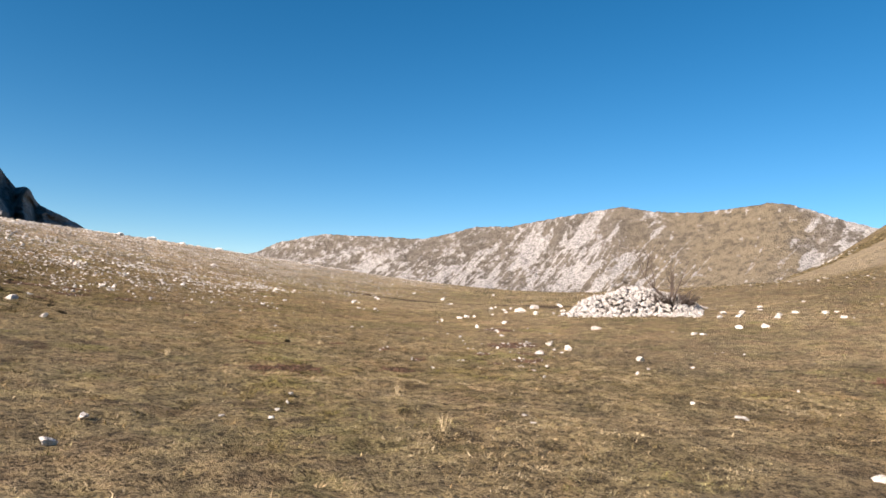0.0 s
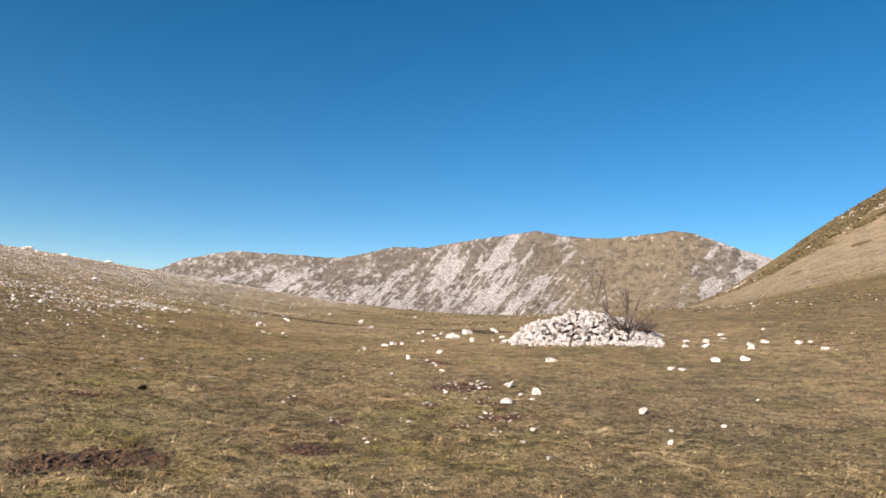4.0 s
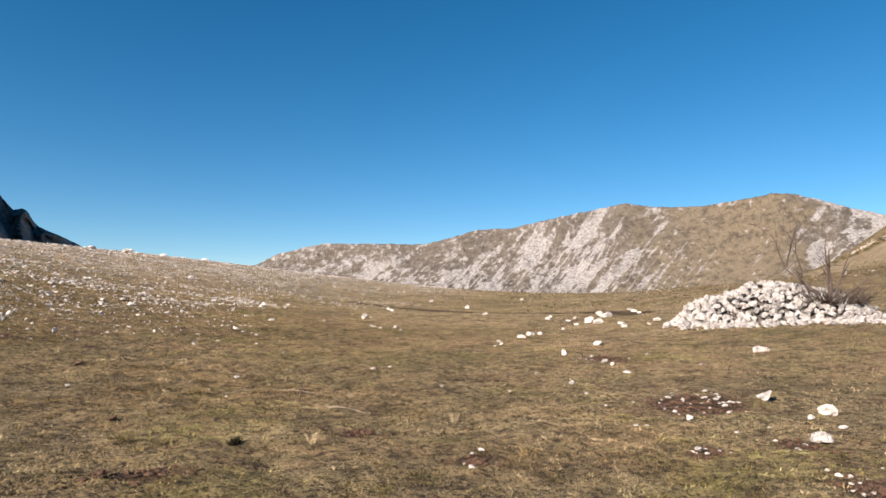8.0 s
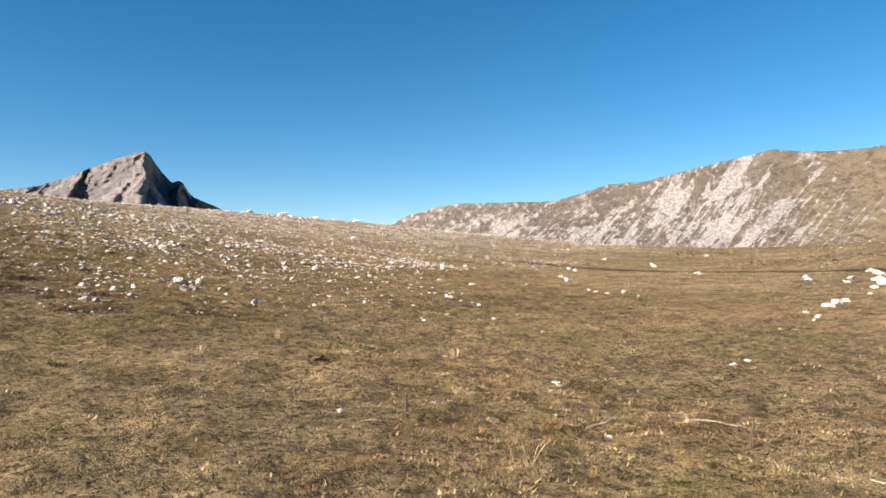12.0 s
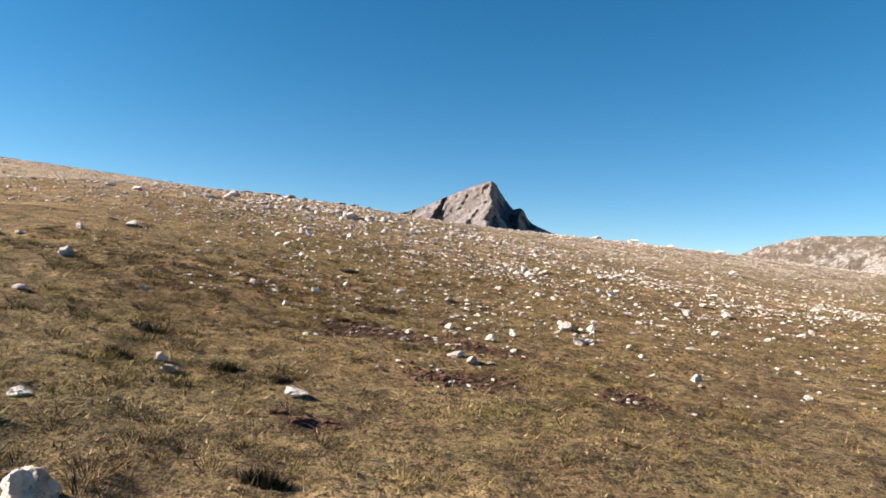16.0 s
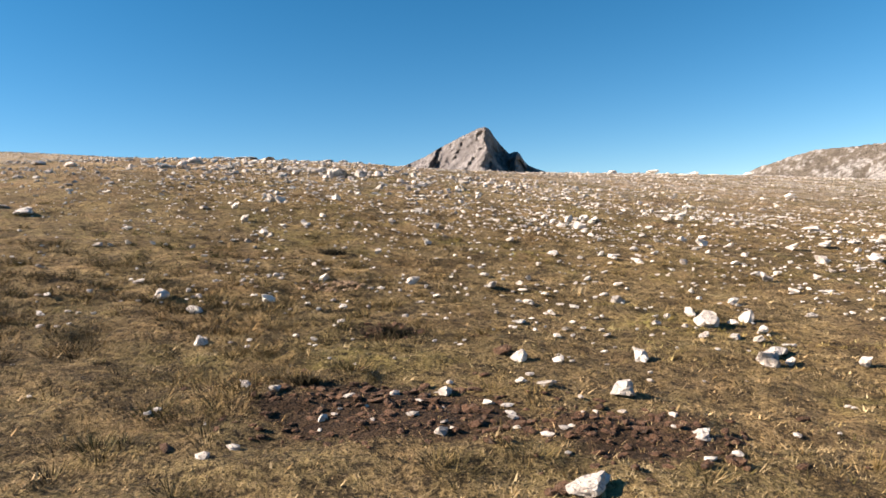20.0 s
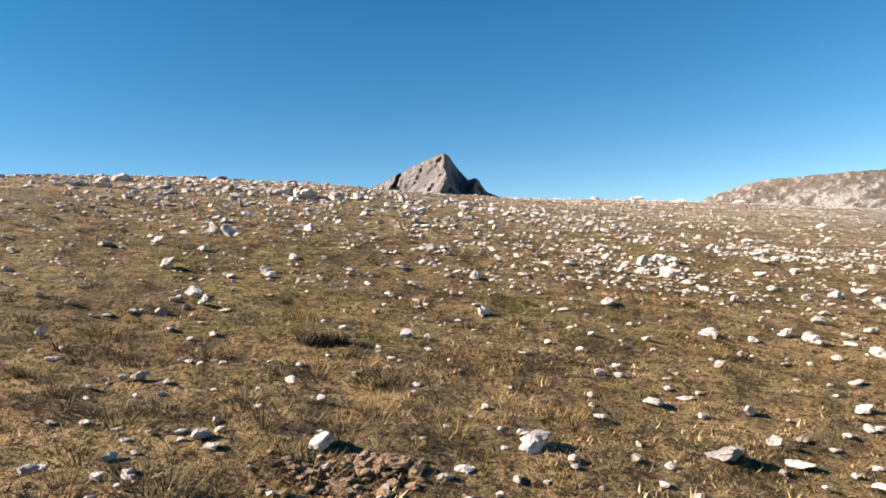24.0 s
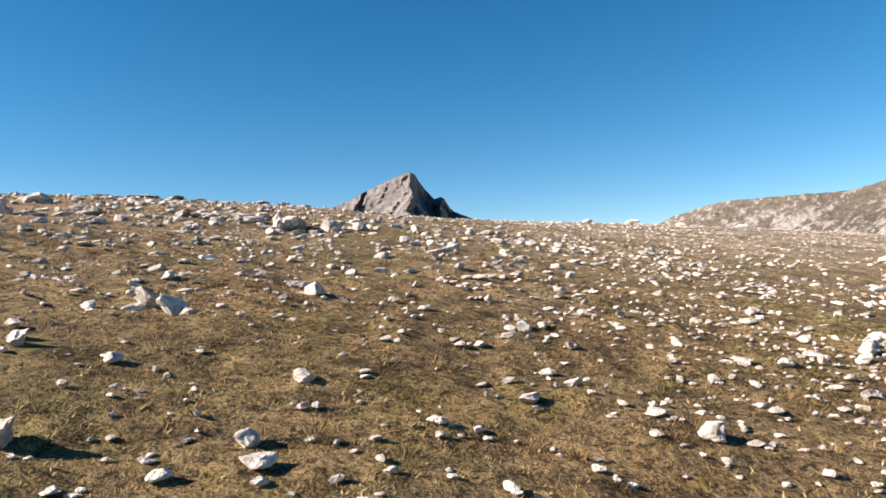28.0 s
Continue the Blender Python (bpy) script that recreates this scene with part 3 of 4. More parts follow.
lay((12.68, 16.75, 0.08), (26.99, 16.76, 0.27), (30.2, 16.88, 0.26), (13.11, 17.51, 0.11), (11.8, 17.69, 0.08), (20.03, 17.84, 0.38), (25.32, 18.22, 0.34), (15.57, 18.27, 0.15),
    (1.41, 18.61, 0.2), (28.17, 18.66, 0.25), (7.34, 19.01, 0.05), (16.15, 19.17, 0.14), (16.41, 19.63, 0.11), (7.29, 19.73, 0.06), (8.13, 20.99, 0.1), (7.17, 20.4, 0.04),
    (7.9, 20.75, 0.05), (16.95, 20.5, 0.12), (16.94, 21.47, 0.21), (9.38, 21.53, 0.06), (18.97, 22.14, 0.25), (23.61, 23.17, 0.29), (0.89, 23.33, 0.32), (24.5, 23.55, 0.27),
    (-0.12, 24.1, 0.2), (23.95, 24.17, 0.15), (16.89, 24.25, 0.12), (17.26, 24.44, 0.14), (23.05, 24.51, 0.34), (25.32, 24.85, 0.3))
lay((-0.3, 24.85, 0.18), (17.65, 25, 0.18), (18.98, 25.4, 0.32), (23.94, 25.45, 0.26), (19.48, 25.54, 0.28), (20.12, 25.75, 0.24), (1.49, 25.86, 0.19), (0.25, 26, 0.16),
    (21.54, 26.05, 0.18), (0.04, 26.3, 0.12), (-2.36, 26.6, 0.24), (24.11, 26.69, 0.42), (23.27, 27.04, 0.29), (24.58, 27.62, 0.39), (2.12, 27.64, 0.07), (3.16, 28.03, 0.09),
    (2.95, 28.06, 0.2), (25.29, 28.25, 0.38), (2.74, 28.31, 0.2), (-3.11, 28.54, 0.16), (28.96, 28.58, 0.21), (26.82, 28.66, 0.48), (7.09, 28.7, 0.11), (24.66, 28.84, 0.24),
    (3.46, 28.96, 0.09), (5.28, 29, 0.09), (8.36, 29.15, 0.11), (5.9, 29.24, 0.18), (0.9, 29.36, 0.08), (25.62, 29.38, 0.25))
lay((0.66, 29.47, 0.1), (29.86, 29.59, 0.33), (1.98, 29.62, 0.1), (3.16, 29.63, 0.16), (2.67, 29.71, 0.13), (2.5, 29.8, 0.09), (27.81, 29.81, 0.36), (-2.24, 30.07, 0.15),
    (17.13, 30.09, 0.13), (11.1, 30.33, 0.15), (5.45, 30.43, 0.13), (2.82, 30.43, 0.09), (-0.09, 30.46, 0.12), (2.51, 30.49, 0.14), (30.65, 30.53, 0.28), (28.47, 30.54, 0.38),
    (25.18, 30.6, 0.29), (3.52, 30.71, 0.17), (5.33, 30.79, 0.13), (11.18, 30.79, 0.14), (2.85, 30.79, 0.06), (4.56, 30.8, 0.21), (4.77, 30.88, 0.09), (8, 30.98, 0.12),
    (-1.94, 31.11, 0.1), (4.75, 31.12, 0.24), (3.21, 31.23, 0.04), (2.9, 31.35, 0.08), (4.96, 31.4, 0.05), (5.04, 31.41, 0.07))
lay((2.52, 31.45, 0.07), (4.76, 31.47, 0.12), (3.38, 31.47, 0.07), (17.08, 31.48, 0.14), (6.53, 31.51, 0.21), (3.8, 31.52, 0.06), (-0.64, 31.55, 0.17), (26.3, 31.58, 0.27),
    (3.01, 31.58, 0.09), (4.29, 31.58, 0.13), (17.81, 31.59, 0.18), (3.18, 31.61, 0.07), (3.36, 31.66, 0.07), (4.61, 31.66, 0.15), (-1.06, 31.71, 0.05), (2.57, 31.72, 0.12),
    (1.43, 31.78, 0.07), (4.91, 31.79, 0.11), (-0.22, 31.82, 0.09), (3.11, 31.87, 0.08), (6.23, 31.91, 0.16), (-0.48, 31.93, 0.07), (-1.18, 31.96, 0.21), (-0.04, 32, 0.14),
    (3.96, 32, 0.09), (4.24, 32, 0.08), (-4.82, 32.01, 0.47), (0.74, 32.03, 0.1), (4.48, 32.08, 0.25), (-0.84, 32.1, 0.09))
lay((2.35, 32.11, 0.07), (4.77, 32.14, 0.1), (17.17, 32.18, 0.16), (-1.03, 32.25, 0.09), (-0.3, 32.28, 0.07), (2.94, 32.28, 0.1), (4.03, 32.32, 0.07), (2.88, 32.33, 0.06),
    (4.16, 32.37, 0.11), (4.98, 32.37, 0.17), (0.55, 32.39, 0.09), (-1.71, 32.47, 0.13), (4.44, 32.5, 0.17), (1.51, 32.56, 0.08), (1.65, 32.6, 0.08), (2.72, 32.61, 0.14),
    (3.22, 32.62, 0.11), (2.61, 32.71, 0.08), (5.84, 32.79, 0.14), (-0.91, 32.82, 0.08), (-0.53, 32.83, 0.06), (1.11, 32.9, 0.05), (4.12, 32.92, 0.05), (3.39, 32.96, 0.06),
    (0.15, 33, 0.05), (5.13, 33.02, 0.09), (1.6, 33.03, 0.05), (17.55, 33.08, 0.15), (-1.72, 33.09, 0.07), (3.78, 33.1, 0.19))
lay((2.94, 33.1, 0.09), (-2.11, 33.15, 0.06), (0.96, 33.15, 0.1), (3.54, 33.17, 0.07), (-0.35, 33.21, 0.1), (2.9, 33.23, 0.05), (5.16, 33.25, 0.14), (-7.52, 33.27, 0.41),
    (2.57, 33.29, 0.07), (-0.48, 33.3, 0.08), (-1.16, 33.3, 0.05), (-0.29, 33.32, 0.07), (1.17, 33.35, 0.05), (1.85, 33.36, 0.08), (2.69, 33.37, 0.13), (-1.02, 33.37, 0.07),
    (3.67, 33.38, 0.13), (2.06, 33.39, 0.03), (4.81, 33.4, 0.08), (-6.86, 33.45, 0.22), (4.51, 33.49, 0.06), (-0.37, 33.49, 0.07), (7.56, 33.52, 0.24), (1.92, 33.56, 0.05),
    (2.66, 33.57, 0.09), (0.87, 33.61, 0.05), (3.02, 33.62, 0.07), (-0.9, 33.63, 0.04), (4.44, 33.67, 0.06), (-0.19, 33.67, 0.04))
lay((2.89, 33.71, 0.07), (3.21, 33.82, 0.09), (3.93, 33.87, 0.14), (1.78, 33.88, 0.06), (-0.28, 33.97, 0.04), (3.52, 34, 0.07), (6.66, 34.01, 0.09), (-1.04, 34.04, 0.1),
    (6.21, 34.05, 0.14), (2.46, 34.06, 0.08), (3, 34.08, 0.04), (1.78, 34.09, 0.05), (0.09, 34.11, 0.03), (3.69, 34.15, 0.07), (6.65, 34.16, 0.16), (8.83, 34.17, 0.14),
    (2.8, 34.18, 0.09), (2.21, 34.24, 0.13), (1.81, 34.26, 0.06), (-1.74, 34.29, 0.08), (3.6, 34.3, 0.11), (-3.37, 34.37, 0.13), (-0.65, 34.41, 0.07), (7.55, 34.43, 0.14),
    (-3.2, 34.43, 0.1), (5.71, 34.47, 0.1), (2.5, 34.5, 0.1), (13.84, 34.59, 0.25), (-3.03, 34.6, 0.12), (2.42, 34.6, 0.07))
lay((6.13, 34.71, 0.16), (0.97, 34.74, 0.04), (-2.74, 34.75, 0.09), (2.48, 34.78, 0.07), (2.01, 34.88, 0.1), (-2.2, 34.89, 0.09), (3.95, 34.94, 0.1), (0.34, 35.09, 0.05),
    (0.73, 35.12, 0.06), (2.2, 35.13, 0.07), (3.01, 35.14, 0.1), (1.48, 35.16, 0.07), (-0.99, 35.18, 0.08), (4.97, 35.19, 0.11), (-1.34, 35.2, 0.1), (6.2, 35.22, 0.26),
    (-6.76, 35.28, 0.26), (7.09, 35.28, 0.11), (6.57, 35.42, 0.16), (10.09, 35.46, 0.23), (16.56, 35.51, 0.12), (0.53, 35.56, 0.14), (-2.04, 35.57, 0.09), (3.36, 35.58, 0.08),
    (-1.87, 35.65, 0.09), (4.62, 35.68, 0.19), (-1.35, 35.69, 0.06), (3.83, 35.71, 0.06), (-2.52, 35.8, 0.05), (-1.68, 35.8, 0.14))
lay((2.64, 35.8, 0.09), (-2.81, 35.82, 0.06), (1.11, 35.83, 0.04), (5.32, 35.84, 0.13), (-0.23, 35.84, 0.07), (2.16, 35.86, 0.09), (7.6, 35.87, 0.13), (1.98, 35.92, 0.07),
    (-1.14, 35.94, 0.11), (8.04, 35.95, 0.17), (13.25, 35.96, 0.18), (-1.52, 35.99, 0.1), (-1.39, 36.02, 0.1), (2.4, 36.02, 0.06), (-3.86, 36.05, 0.16), (4.29, 36.14, 0.19),
    (3.32, 36.15, 0.18), (3.53, 36.15, 0.06), (4.64, 36.15, 0.12), (6.24, 36.18, 0.16), (-1.75, 36.22, 0.11), (3.77, 36.23, 0.12), (-1.44, 36.26, 0.11), (4.87, 36.32, 0.09),
    (4.13, 36.34, 0.15), (4.74, 36.36, 0.11), (-1.6, 36.39, 0.16), (1.23, 36.42, 0.13), (2.67, 36.46, 0.09), (7.22, 36.47, 0.13))
lay((5.04, 36.48, 0.11), (4.44, 36.51, 0.09), (19.09, 36.62, 0.31), (1.18, 36.65, 0.11), (0.66, 36.76, 0.07), (10.98, 36.89, 0.17), (2.1, 36.89, 0.11), (0.55, 36.96, 0.08),
    (4.81, 37, 0.16), (-6.43, 37.03, 0.33), (0.24, 37.16, 0.11), (6.12, 37.17, 0.09), (-3.99, 37.17, 0.1), (2.02, 37.18, 0.08), (8.06, 37.19, 0.22), (26.85, 37.22, 0.32),
    (2.67, 37.31, 0.15), (-2.02, 37.41, 0.09), (4.59, 37.43, 0.07), (-1.91, 37.45, 0.05), (9.16, 37.49, 0.23), (5.19, 37.54, 0.13), (6.9, 37.57, 0.13), (2.84, 37.59, 0.07),
    (-0.84, 37.6, 0.07), (-7.37, 37.69, 0.25), (-0.6, 37.7, 0.07), (-1.74, 37.72, 0.09), (6.09, 37.75, 0.16), (0.57, 37.75, 0.07))
lay((1.83, 37.8, 0.04), (-0.32, 37.81, 0.04), (1.54, 37.83, 0.04), (-0.43, 37.88, 0.03), (3.95, 37.89, 0.09), (-1.32, 37.92, 0.14), (-1.6, 38, 0.04), (1.17, 38.02, 0.06),
    (0.47, 38.02, 0.06), (-0.69, 38.04, 0.08), (4.38, 38.05, 0.13), (-4.54, 38.09, 0.15), (20.29, 38.14, 0.2), (-1.66, 38.18, 0.06), (1, 38.18, 0.04), (0.88, 38.26, 0.08),
    (-0.12, 38.33, 0.08), (-0.36, 38.34, 0.12), (-0.28, 38.34, 0.05), (6.39, 38.35, 0.25), (-2.04, 38.36, 0.03), (-2.5, 38.43, 0.08), (1.04, 38.49, 0.04), (-1.21, 38.51, 0.04),
    (1.53, 38.58, 0.06), (0.73, 38.61, 0.06), (1.03, 38.65, 0.15), (7.01, 38.67, 0.2), (28.05, 38.68, 0.28), (-3.71, 38.73, 0.18))
lay((5.65, 38.75, 0.19), (-0.33, 38.77, 0.04), (-0.84, 38.82, 0.03), (1.96, 38.82, 0.05), (3.7, 38.82, 0.11), (9.57, 38.87, 0.19), (0.26, 38.87, 0.15), (20.38, 38.88, 0.28),
    (1.93, 38.9, 0.11), (-2.09, 38.92, 0.07), (-1.21, 38.96, 0.13), (-0.01, 38.96, 0.06), (-2.18, 38.97, 0.08), (0.07, 38.98, 0.07), (4.36, 38.98, 0.17), (-2.47, 39.01, 0.13),
    (1.44, 39.01, 0.06), (8.38, 39.02, 0.27), (6.23, 39.1, 0.27), (3.29, 39.11, 0.13), (-0.83, 39.13, 0.08), (-3.17, 39.15, 0.16), (0.34, 39.21, 0.05), (2.08, 39.24, 0.06),
    (13.76, 39.25, 0.19), (-0.01, 39.26, 0.09), (0.65, 39.26, 0.12), (0.89, 39.26, 0.05), (9.15, 39.32, 0.26), (4.29, 39.39, 0.2))
lay((5.48, 39.39, 0.2), (6.73, 39.41, 0.17), (-1.02, 39.49, 0.06), (3.03, 39.53, 0.16), (0.52, 39.54, 0.12), (-3.47, 39.61, 0.1), (1.86, 39.66, 0.09), (2.21, 39.68, 0.1),
    (1.6, 39.69, 0.09), (2.03, 39.71, 0.08), (1.51, 39.73, 0.07), (5.41, 39.87, 0.12), (-0.88, 39.88, 0.04), (2.91, 39.92, 0.09), (3.49, 39.93, 0.15), (1.66, 39.99, 0.09),
    (3.18, 40, 0.11), (-0.62, 40.01, 0.07), (-0.73, 40.04, 0.11), (4.27, 40.07, 0.32), (2.31, 40.1, 0.09), (-0.09, 40.2, 0.1), (-3.59, 40.22, 0.07), (2.75, 40.22, 0.15),
    (0.08, 40.23, 0.11), (3.89, 40.23, 0.27), (0.89, 40.25, 0.15), (2.27, 40.32, 0.12), (-1.68, 40.33, 0.06), (2.47, 40.37, 0.12))
lay((-0.53, 40.43, 0.06), (4.17, 40.46, 0.15), (0.69, 40.46, 0.08), (3.24, 40.47, 0.14), (0.36, 40.5, 0.14), (-3.38, 40.55, 0.12), (3.75, 40.64, 0.15), (5.96, 40.76, 0.18),
    (-1.47, 40.78, 0.06), (-0.29, 40.78, 0.06), (2.03, 40.78, 0.12), (-0.74, 40.8, 0.08), (3.38, 40.83, 0.17), (-3.21, 41.02, 0.09), (-0.55, 41.04, 0.07), (0.59, 41.07, 0.18),
    (0.8, 41.17, 0.14), (4.19, 41.17, 0.24), (-2.76, 41.26, 0.07), (6.81, 41.32, 0.21), (3.6, 41.34, 0.14), (2.39, 41.35, 0.06), (-0.38, 41.41, 0.12), (0.97, 41.43, 0.13),
    (4.39, 41.46, 0.13), (3.08, 41.48, 0.08), (0.62, 41.58, 0.1), (-4.35, 41.65, 0.08), (11.71, 41.74, 0.3), (-0.71, 41.75, 0.14))
lay((1.8, 41.81, 0.13), (0.87, 41.84, 0.1), (16.01, 41.92, 0.35), (1.37, 41.94, 0.14), (-3.41, 41.95, 0.1), (2.16, 41.98, 0.08), (1.06, 42.07, 0.15), (-4.37, 42.08, 0.09),
    (3.06, 42.09, 0.11), (2.39, 42.11, 0.06), (2.79, 42.15, 0.15), (6.73, 42.15, 0.2), (-1.16, 42.17, 0.08), (-2.27, 42.18, 0.12), (0.4, 42.37, 0.14), (1.63, 42.68, 0.11),
    (-0.46, 42.7, 0.09), (7.2, 42.78, 0.26), (1.03, 42.83, 0.13), (-3.29, 42.84, 0.13), (3.85, 42.88, 0.18), (10.62, 42.89, 0.27), (0.32, 42.9, 0.14), (0.48, 43.05, 0.11),
    (1.41, 43.1, 0.16), (14.01, 43.15, 0.33), (17.84, 43.16, 0.24), (-0.72, 43.24, 0.1), (7.7, 43.32, 0.2), (11.42, 43.33, 0.23))
lay((-1.4, 43.36, 0.09), (-1.81, 43.4, 0.09), (-3.19, 43.42, 0.21), (-4.91, 43.55, 0.18), (16.76, 43.57, 0.28), (1.99, 43.6, 0.14), (-2.16, 43.7, 0.14), (7.3, 43.85, 0.23),
    (3.07, 44.04, 0.21), (-4.17, 44.05, 0.15), (1.02, 44.09, 0.1), (-4.8, 44.15, 0.13), (-4.64, 44.27, 0.16), (0.21, 44.28, 0.16), (7.75, 44.39, 0.2), (-1.6, 44.55, 0.14),
    (0.64, 44.74, 0.14), (-3.78, 44.81, 0.15), (1.98, 44.84, 0.19), (4.88, 45.14, 0.25), (-0.15, 45.19, 0.15), (7.8, 45.23, 0.18), (18.8, 45.27, 0.24), (3.46, 45.41, 0.14),
    (5.62, 45.63, 0.11), (4.08, 45.68, 0.18), (26.25, 46.16, 0.27), (1.02, 46.32, 0.11), (-8.77, 46.9, 0.48), (4.41, 47.02, 0.18))
lay((8.68, 47.31, 0.28), (26.82, 47.58, 0.33), (8.93, 47.62, 0.31), (-2.89, 47.86, 0.75), (9.4, 48.01, 0.22), (34.34, 48.7, 0.35), (-8.73, 49.39, 0.6), (35.86, 50.65, 0.34),
    (5.65, 51.51, 0.31), (45.28, 54.83, 0.36), (36.1, 56.15, 0.37), (16.43, 57.67, 0.62))


# the largest blocks, alone or leaning together, with deep shade beside them: x, y, length, height to length
BLOCKS = (
    (-2.84, 40.55, 0.26, 1.5), (-2.56, 40.35, 0.26, 1.3), (-1.21, 37.68, 0.15, 1.1), (-1.61, 37.52, 0.11, 1.1), (-2.45, 37.75, 0.22, 1.1), (1.22, 38.32, 0.19, 1.1),
    (-1.53, 41.55, 0.22, 1.1), (-1.80, 42.1, 0.30, 0.8), (-3.31, 39.39, 0.16, 1.0), (0.25, 33.2, 0.15, 1.1), (1.33, 33.36, 0.19, 0.9), (2.3, 33.35, 0.20, 0.8),
    (4.6, 41.6, 0.28, 1.0), (4.9, 41.75, 0.24, 0.9), (4.72, 41.2, 0.2, 0.9))
CREST_BLOCKS = (
    (-3.05, 47.6, 0.65, 0.85), (-2.1, 47.9, 0.6, 1.0), (-3.7, 48.1, 0.6, 0.8), (-1.6, 48.6, 0.5, 1.0), (-7.9, 46.6, 0.7, 1.3), (-8.6, 46.9, 0.55, 0.8), (-6.6, 47.4, 0.55, 0.8),
    (-5.3, 48.6, 0.55, 0.7), (-0.4, 49.2, 0.5, 1.0), (0.9, 50.5, 0.5, 0.9), (-11.5, 46.2, 0.7, 0.8), (-13.2, 47.0, 0.6, 0.8), (-4.4, 46.2, 0.45, 0.7))
SKYLINE_SLABS = ((-11.6, 58.9, 1.2, 0.28), (-10.4, 59.1, 1.4, 0.26), (-9.3, 59.4, 1.1, 0.26), (-8.5, 59.7, 0.7, 0.3), (-6.4, 60.9, 1.0, 0.3), (-5.6, 61.1, 0.9, 0.36), (-4.9, 61.3, 0.7, 0.35), (24.4, 83.6, 1.2, 0.5), (17.2, 87.2, 1.2, 0.5), (20.5, 85.5, 0.9, 0.5), (13.8, 88.2, 1.0, 0.5))
for k, (x, y, size, flat) in enumerate(BLOCKS):
    rock(x, y, size, (k * 5) % len(ROCKS), sink=0.06, flat=flat, label="blocky grey-white limestone boulder standing out of the turf", group="boulders on the pasture", name="boulder")
for k, (x, y, size, flat) in enumerate(CREST_BLOCKS):
    rock(x, y, size * 0.8, (k * 3 + 1) % len(ROCKS), sink=0.05, flat=flat, label="big grey limestone block on the stony crest", group="blocks on the crest", name="boulder")
for k, (x, y, size, flat) in enumerate(SKYLINE_SLABS):
    rock(x, y, size, (k * 3 + 2) % len(ROCKS), turn=80 + 17 * k % 40, sink=0.0, flat=flat, label="long white limestone slab cropping out along the skyline", group="slabs on the skyline", name="outcrop")


def stone_field_density(x, y):
    front = 29.5 + np.maximum(x - 6, 0) * 0.8 + np.maximum(-x - 1, 0) * 0.3
    d = ease(-1, 9, y - front)
    clump = np.clip(0.30 + 1.7 * fbm(x * 0.25, y * 0.25, 3), 0.05, 1)
    return d * clump * np.where(x < -8, 0.6, 1.0)


def crest_belt(x, y):
    """Where outcrops crowd along the crest."""
    return np.exp(-(((y - 49) / 6) ** 2) - ((x + 3) / 11) ** 2)


# small stones between the single rocks, then the stony hillside behind them
x, y, g = field(30000, -12, 18, 26, 47, lambda x, y: stone_field_density(x, y) * (0.6 + 0.4 * ease(-2, 2, x)) + 0.07 * ease(26, 30, y) * ease(0, 3, x) * (x < 12), 21)
wide = np.where((y < 41) & (abs(x - 1) < 8), 0.04 + 0.045 * g.random(len(x)) ** 2, 0.035 + 0.085 * g.random(len(x)) ** 2.3)
single = np.nonzero((wide > 0.10) & (y > 41) & (y < 47) & (abs(x - 1) < 7.5))[0][:140]
for k in single:
    ob = new("small_stone", STONES[k % len(STONES)])
    s = float(wide[k])
    ob.matrix_basis = pose(x[k], y[k], float(ground_z(x[k], y[k])) + 0.10 * s, 0, 0, k * 77 % 360) @ Matrix.Diagonal((s * 1.15, s, s * (0.7 + k % 5 * 0.1), 1))
    tagged(ob, "small white limestone stone half sunk in dry turf", "stone", "small stones on the pasture")
wide[single] = 0.04
tiny = np.array(TINY)
x, y, wide = np.append(x, tiny[:, 0]), np.append(y, tiny[:, 1]), np.append(wide, tiny[:, 2])
scatter("small_stones", x, y, wide, "small pale limestone stones strewn in the grass", STONE, 2, 4, lift=0.3)
x, y, g = field(56000, -52, 50, 40, 84, lambda x, y: ease(-1, 9, y - 29.5 - np.maximum(x - 6, 0) * 0.8 - np.maximum(-x - 1, 0) * 0.3) * np.clip((0.34 + 0.9 * fbm(x * 0.2, y * 0.2, 3)) * (1 + 1.3 * crest_belt(x, y)), 0.06, 1) * ease(39, 46, y + 0.25 * abs(x)), 25)
sizes, near = (0.045 + 0.16 * g.random(len(x)) ** 2.8) * (1 + 0.5 * crest_belt(x, y)), y < 48.5
scatter("scattered_rocks", x[near], y[near], sizes[near], "many pale limestone rocks strewn over the hillside", level=2, seed=7)
thin = ~near
scatter("distant_rocks", x[thin], y[thin], sizes[thin], "distant pale limestone rocks strewn over the hillside", seed=10)
x, y, g = field(38000, -100, 150, 66, 170, lambda x, y: ease(0, 25, y - 62 - 0.45 * np.maximum(x - 8, 0)) * np.clip(0.62 + 0.9 * fbm(x * 0.08, y * 0.08, 3), 0, 1), 22)
scatter("far_rocks", x, y, 0.10 + 0.36 * g.random(len(x)) ** 2.5, "far pale limestone rocks along the crest", level=1, seed=5)
x, y, g = field(5200, -14, 75, -6, 40, lambda x, y: np.clip(0.05 + fbm(x * 0.3 + 8, y * 0.3, 2) * 2 + 0.15 * ease(26, 40, x), 0, 1) * 0.5, 23)
scatter("pebbles", x, y, (0.03 + 0.08 * g.random(len(x)) ** 2) * (1 + 1.2 * ease(24, 45, x)), "small pale stones in the grass", seed=6)


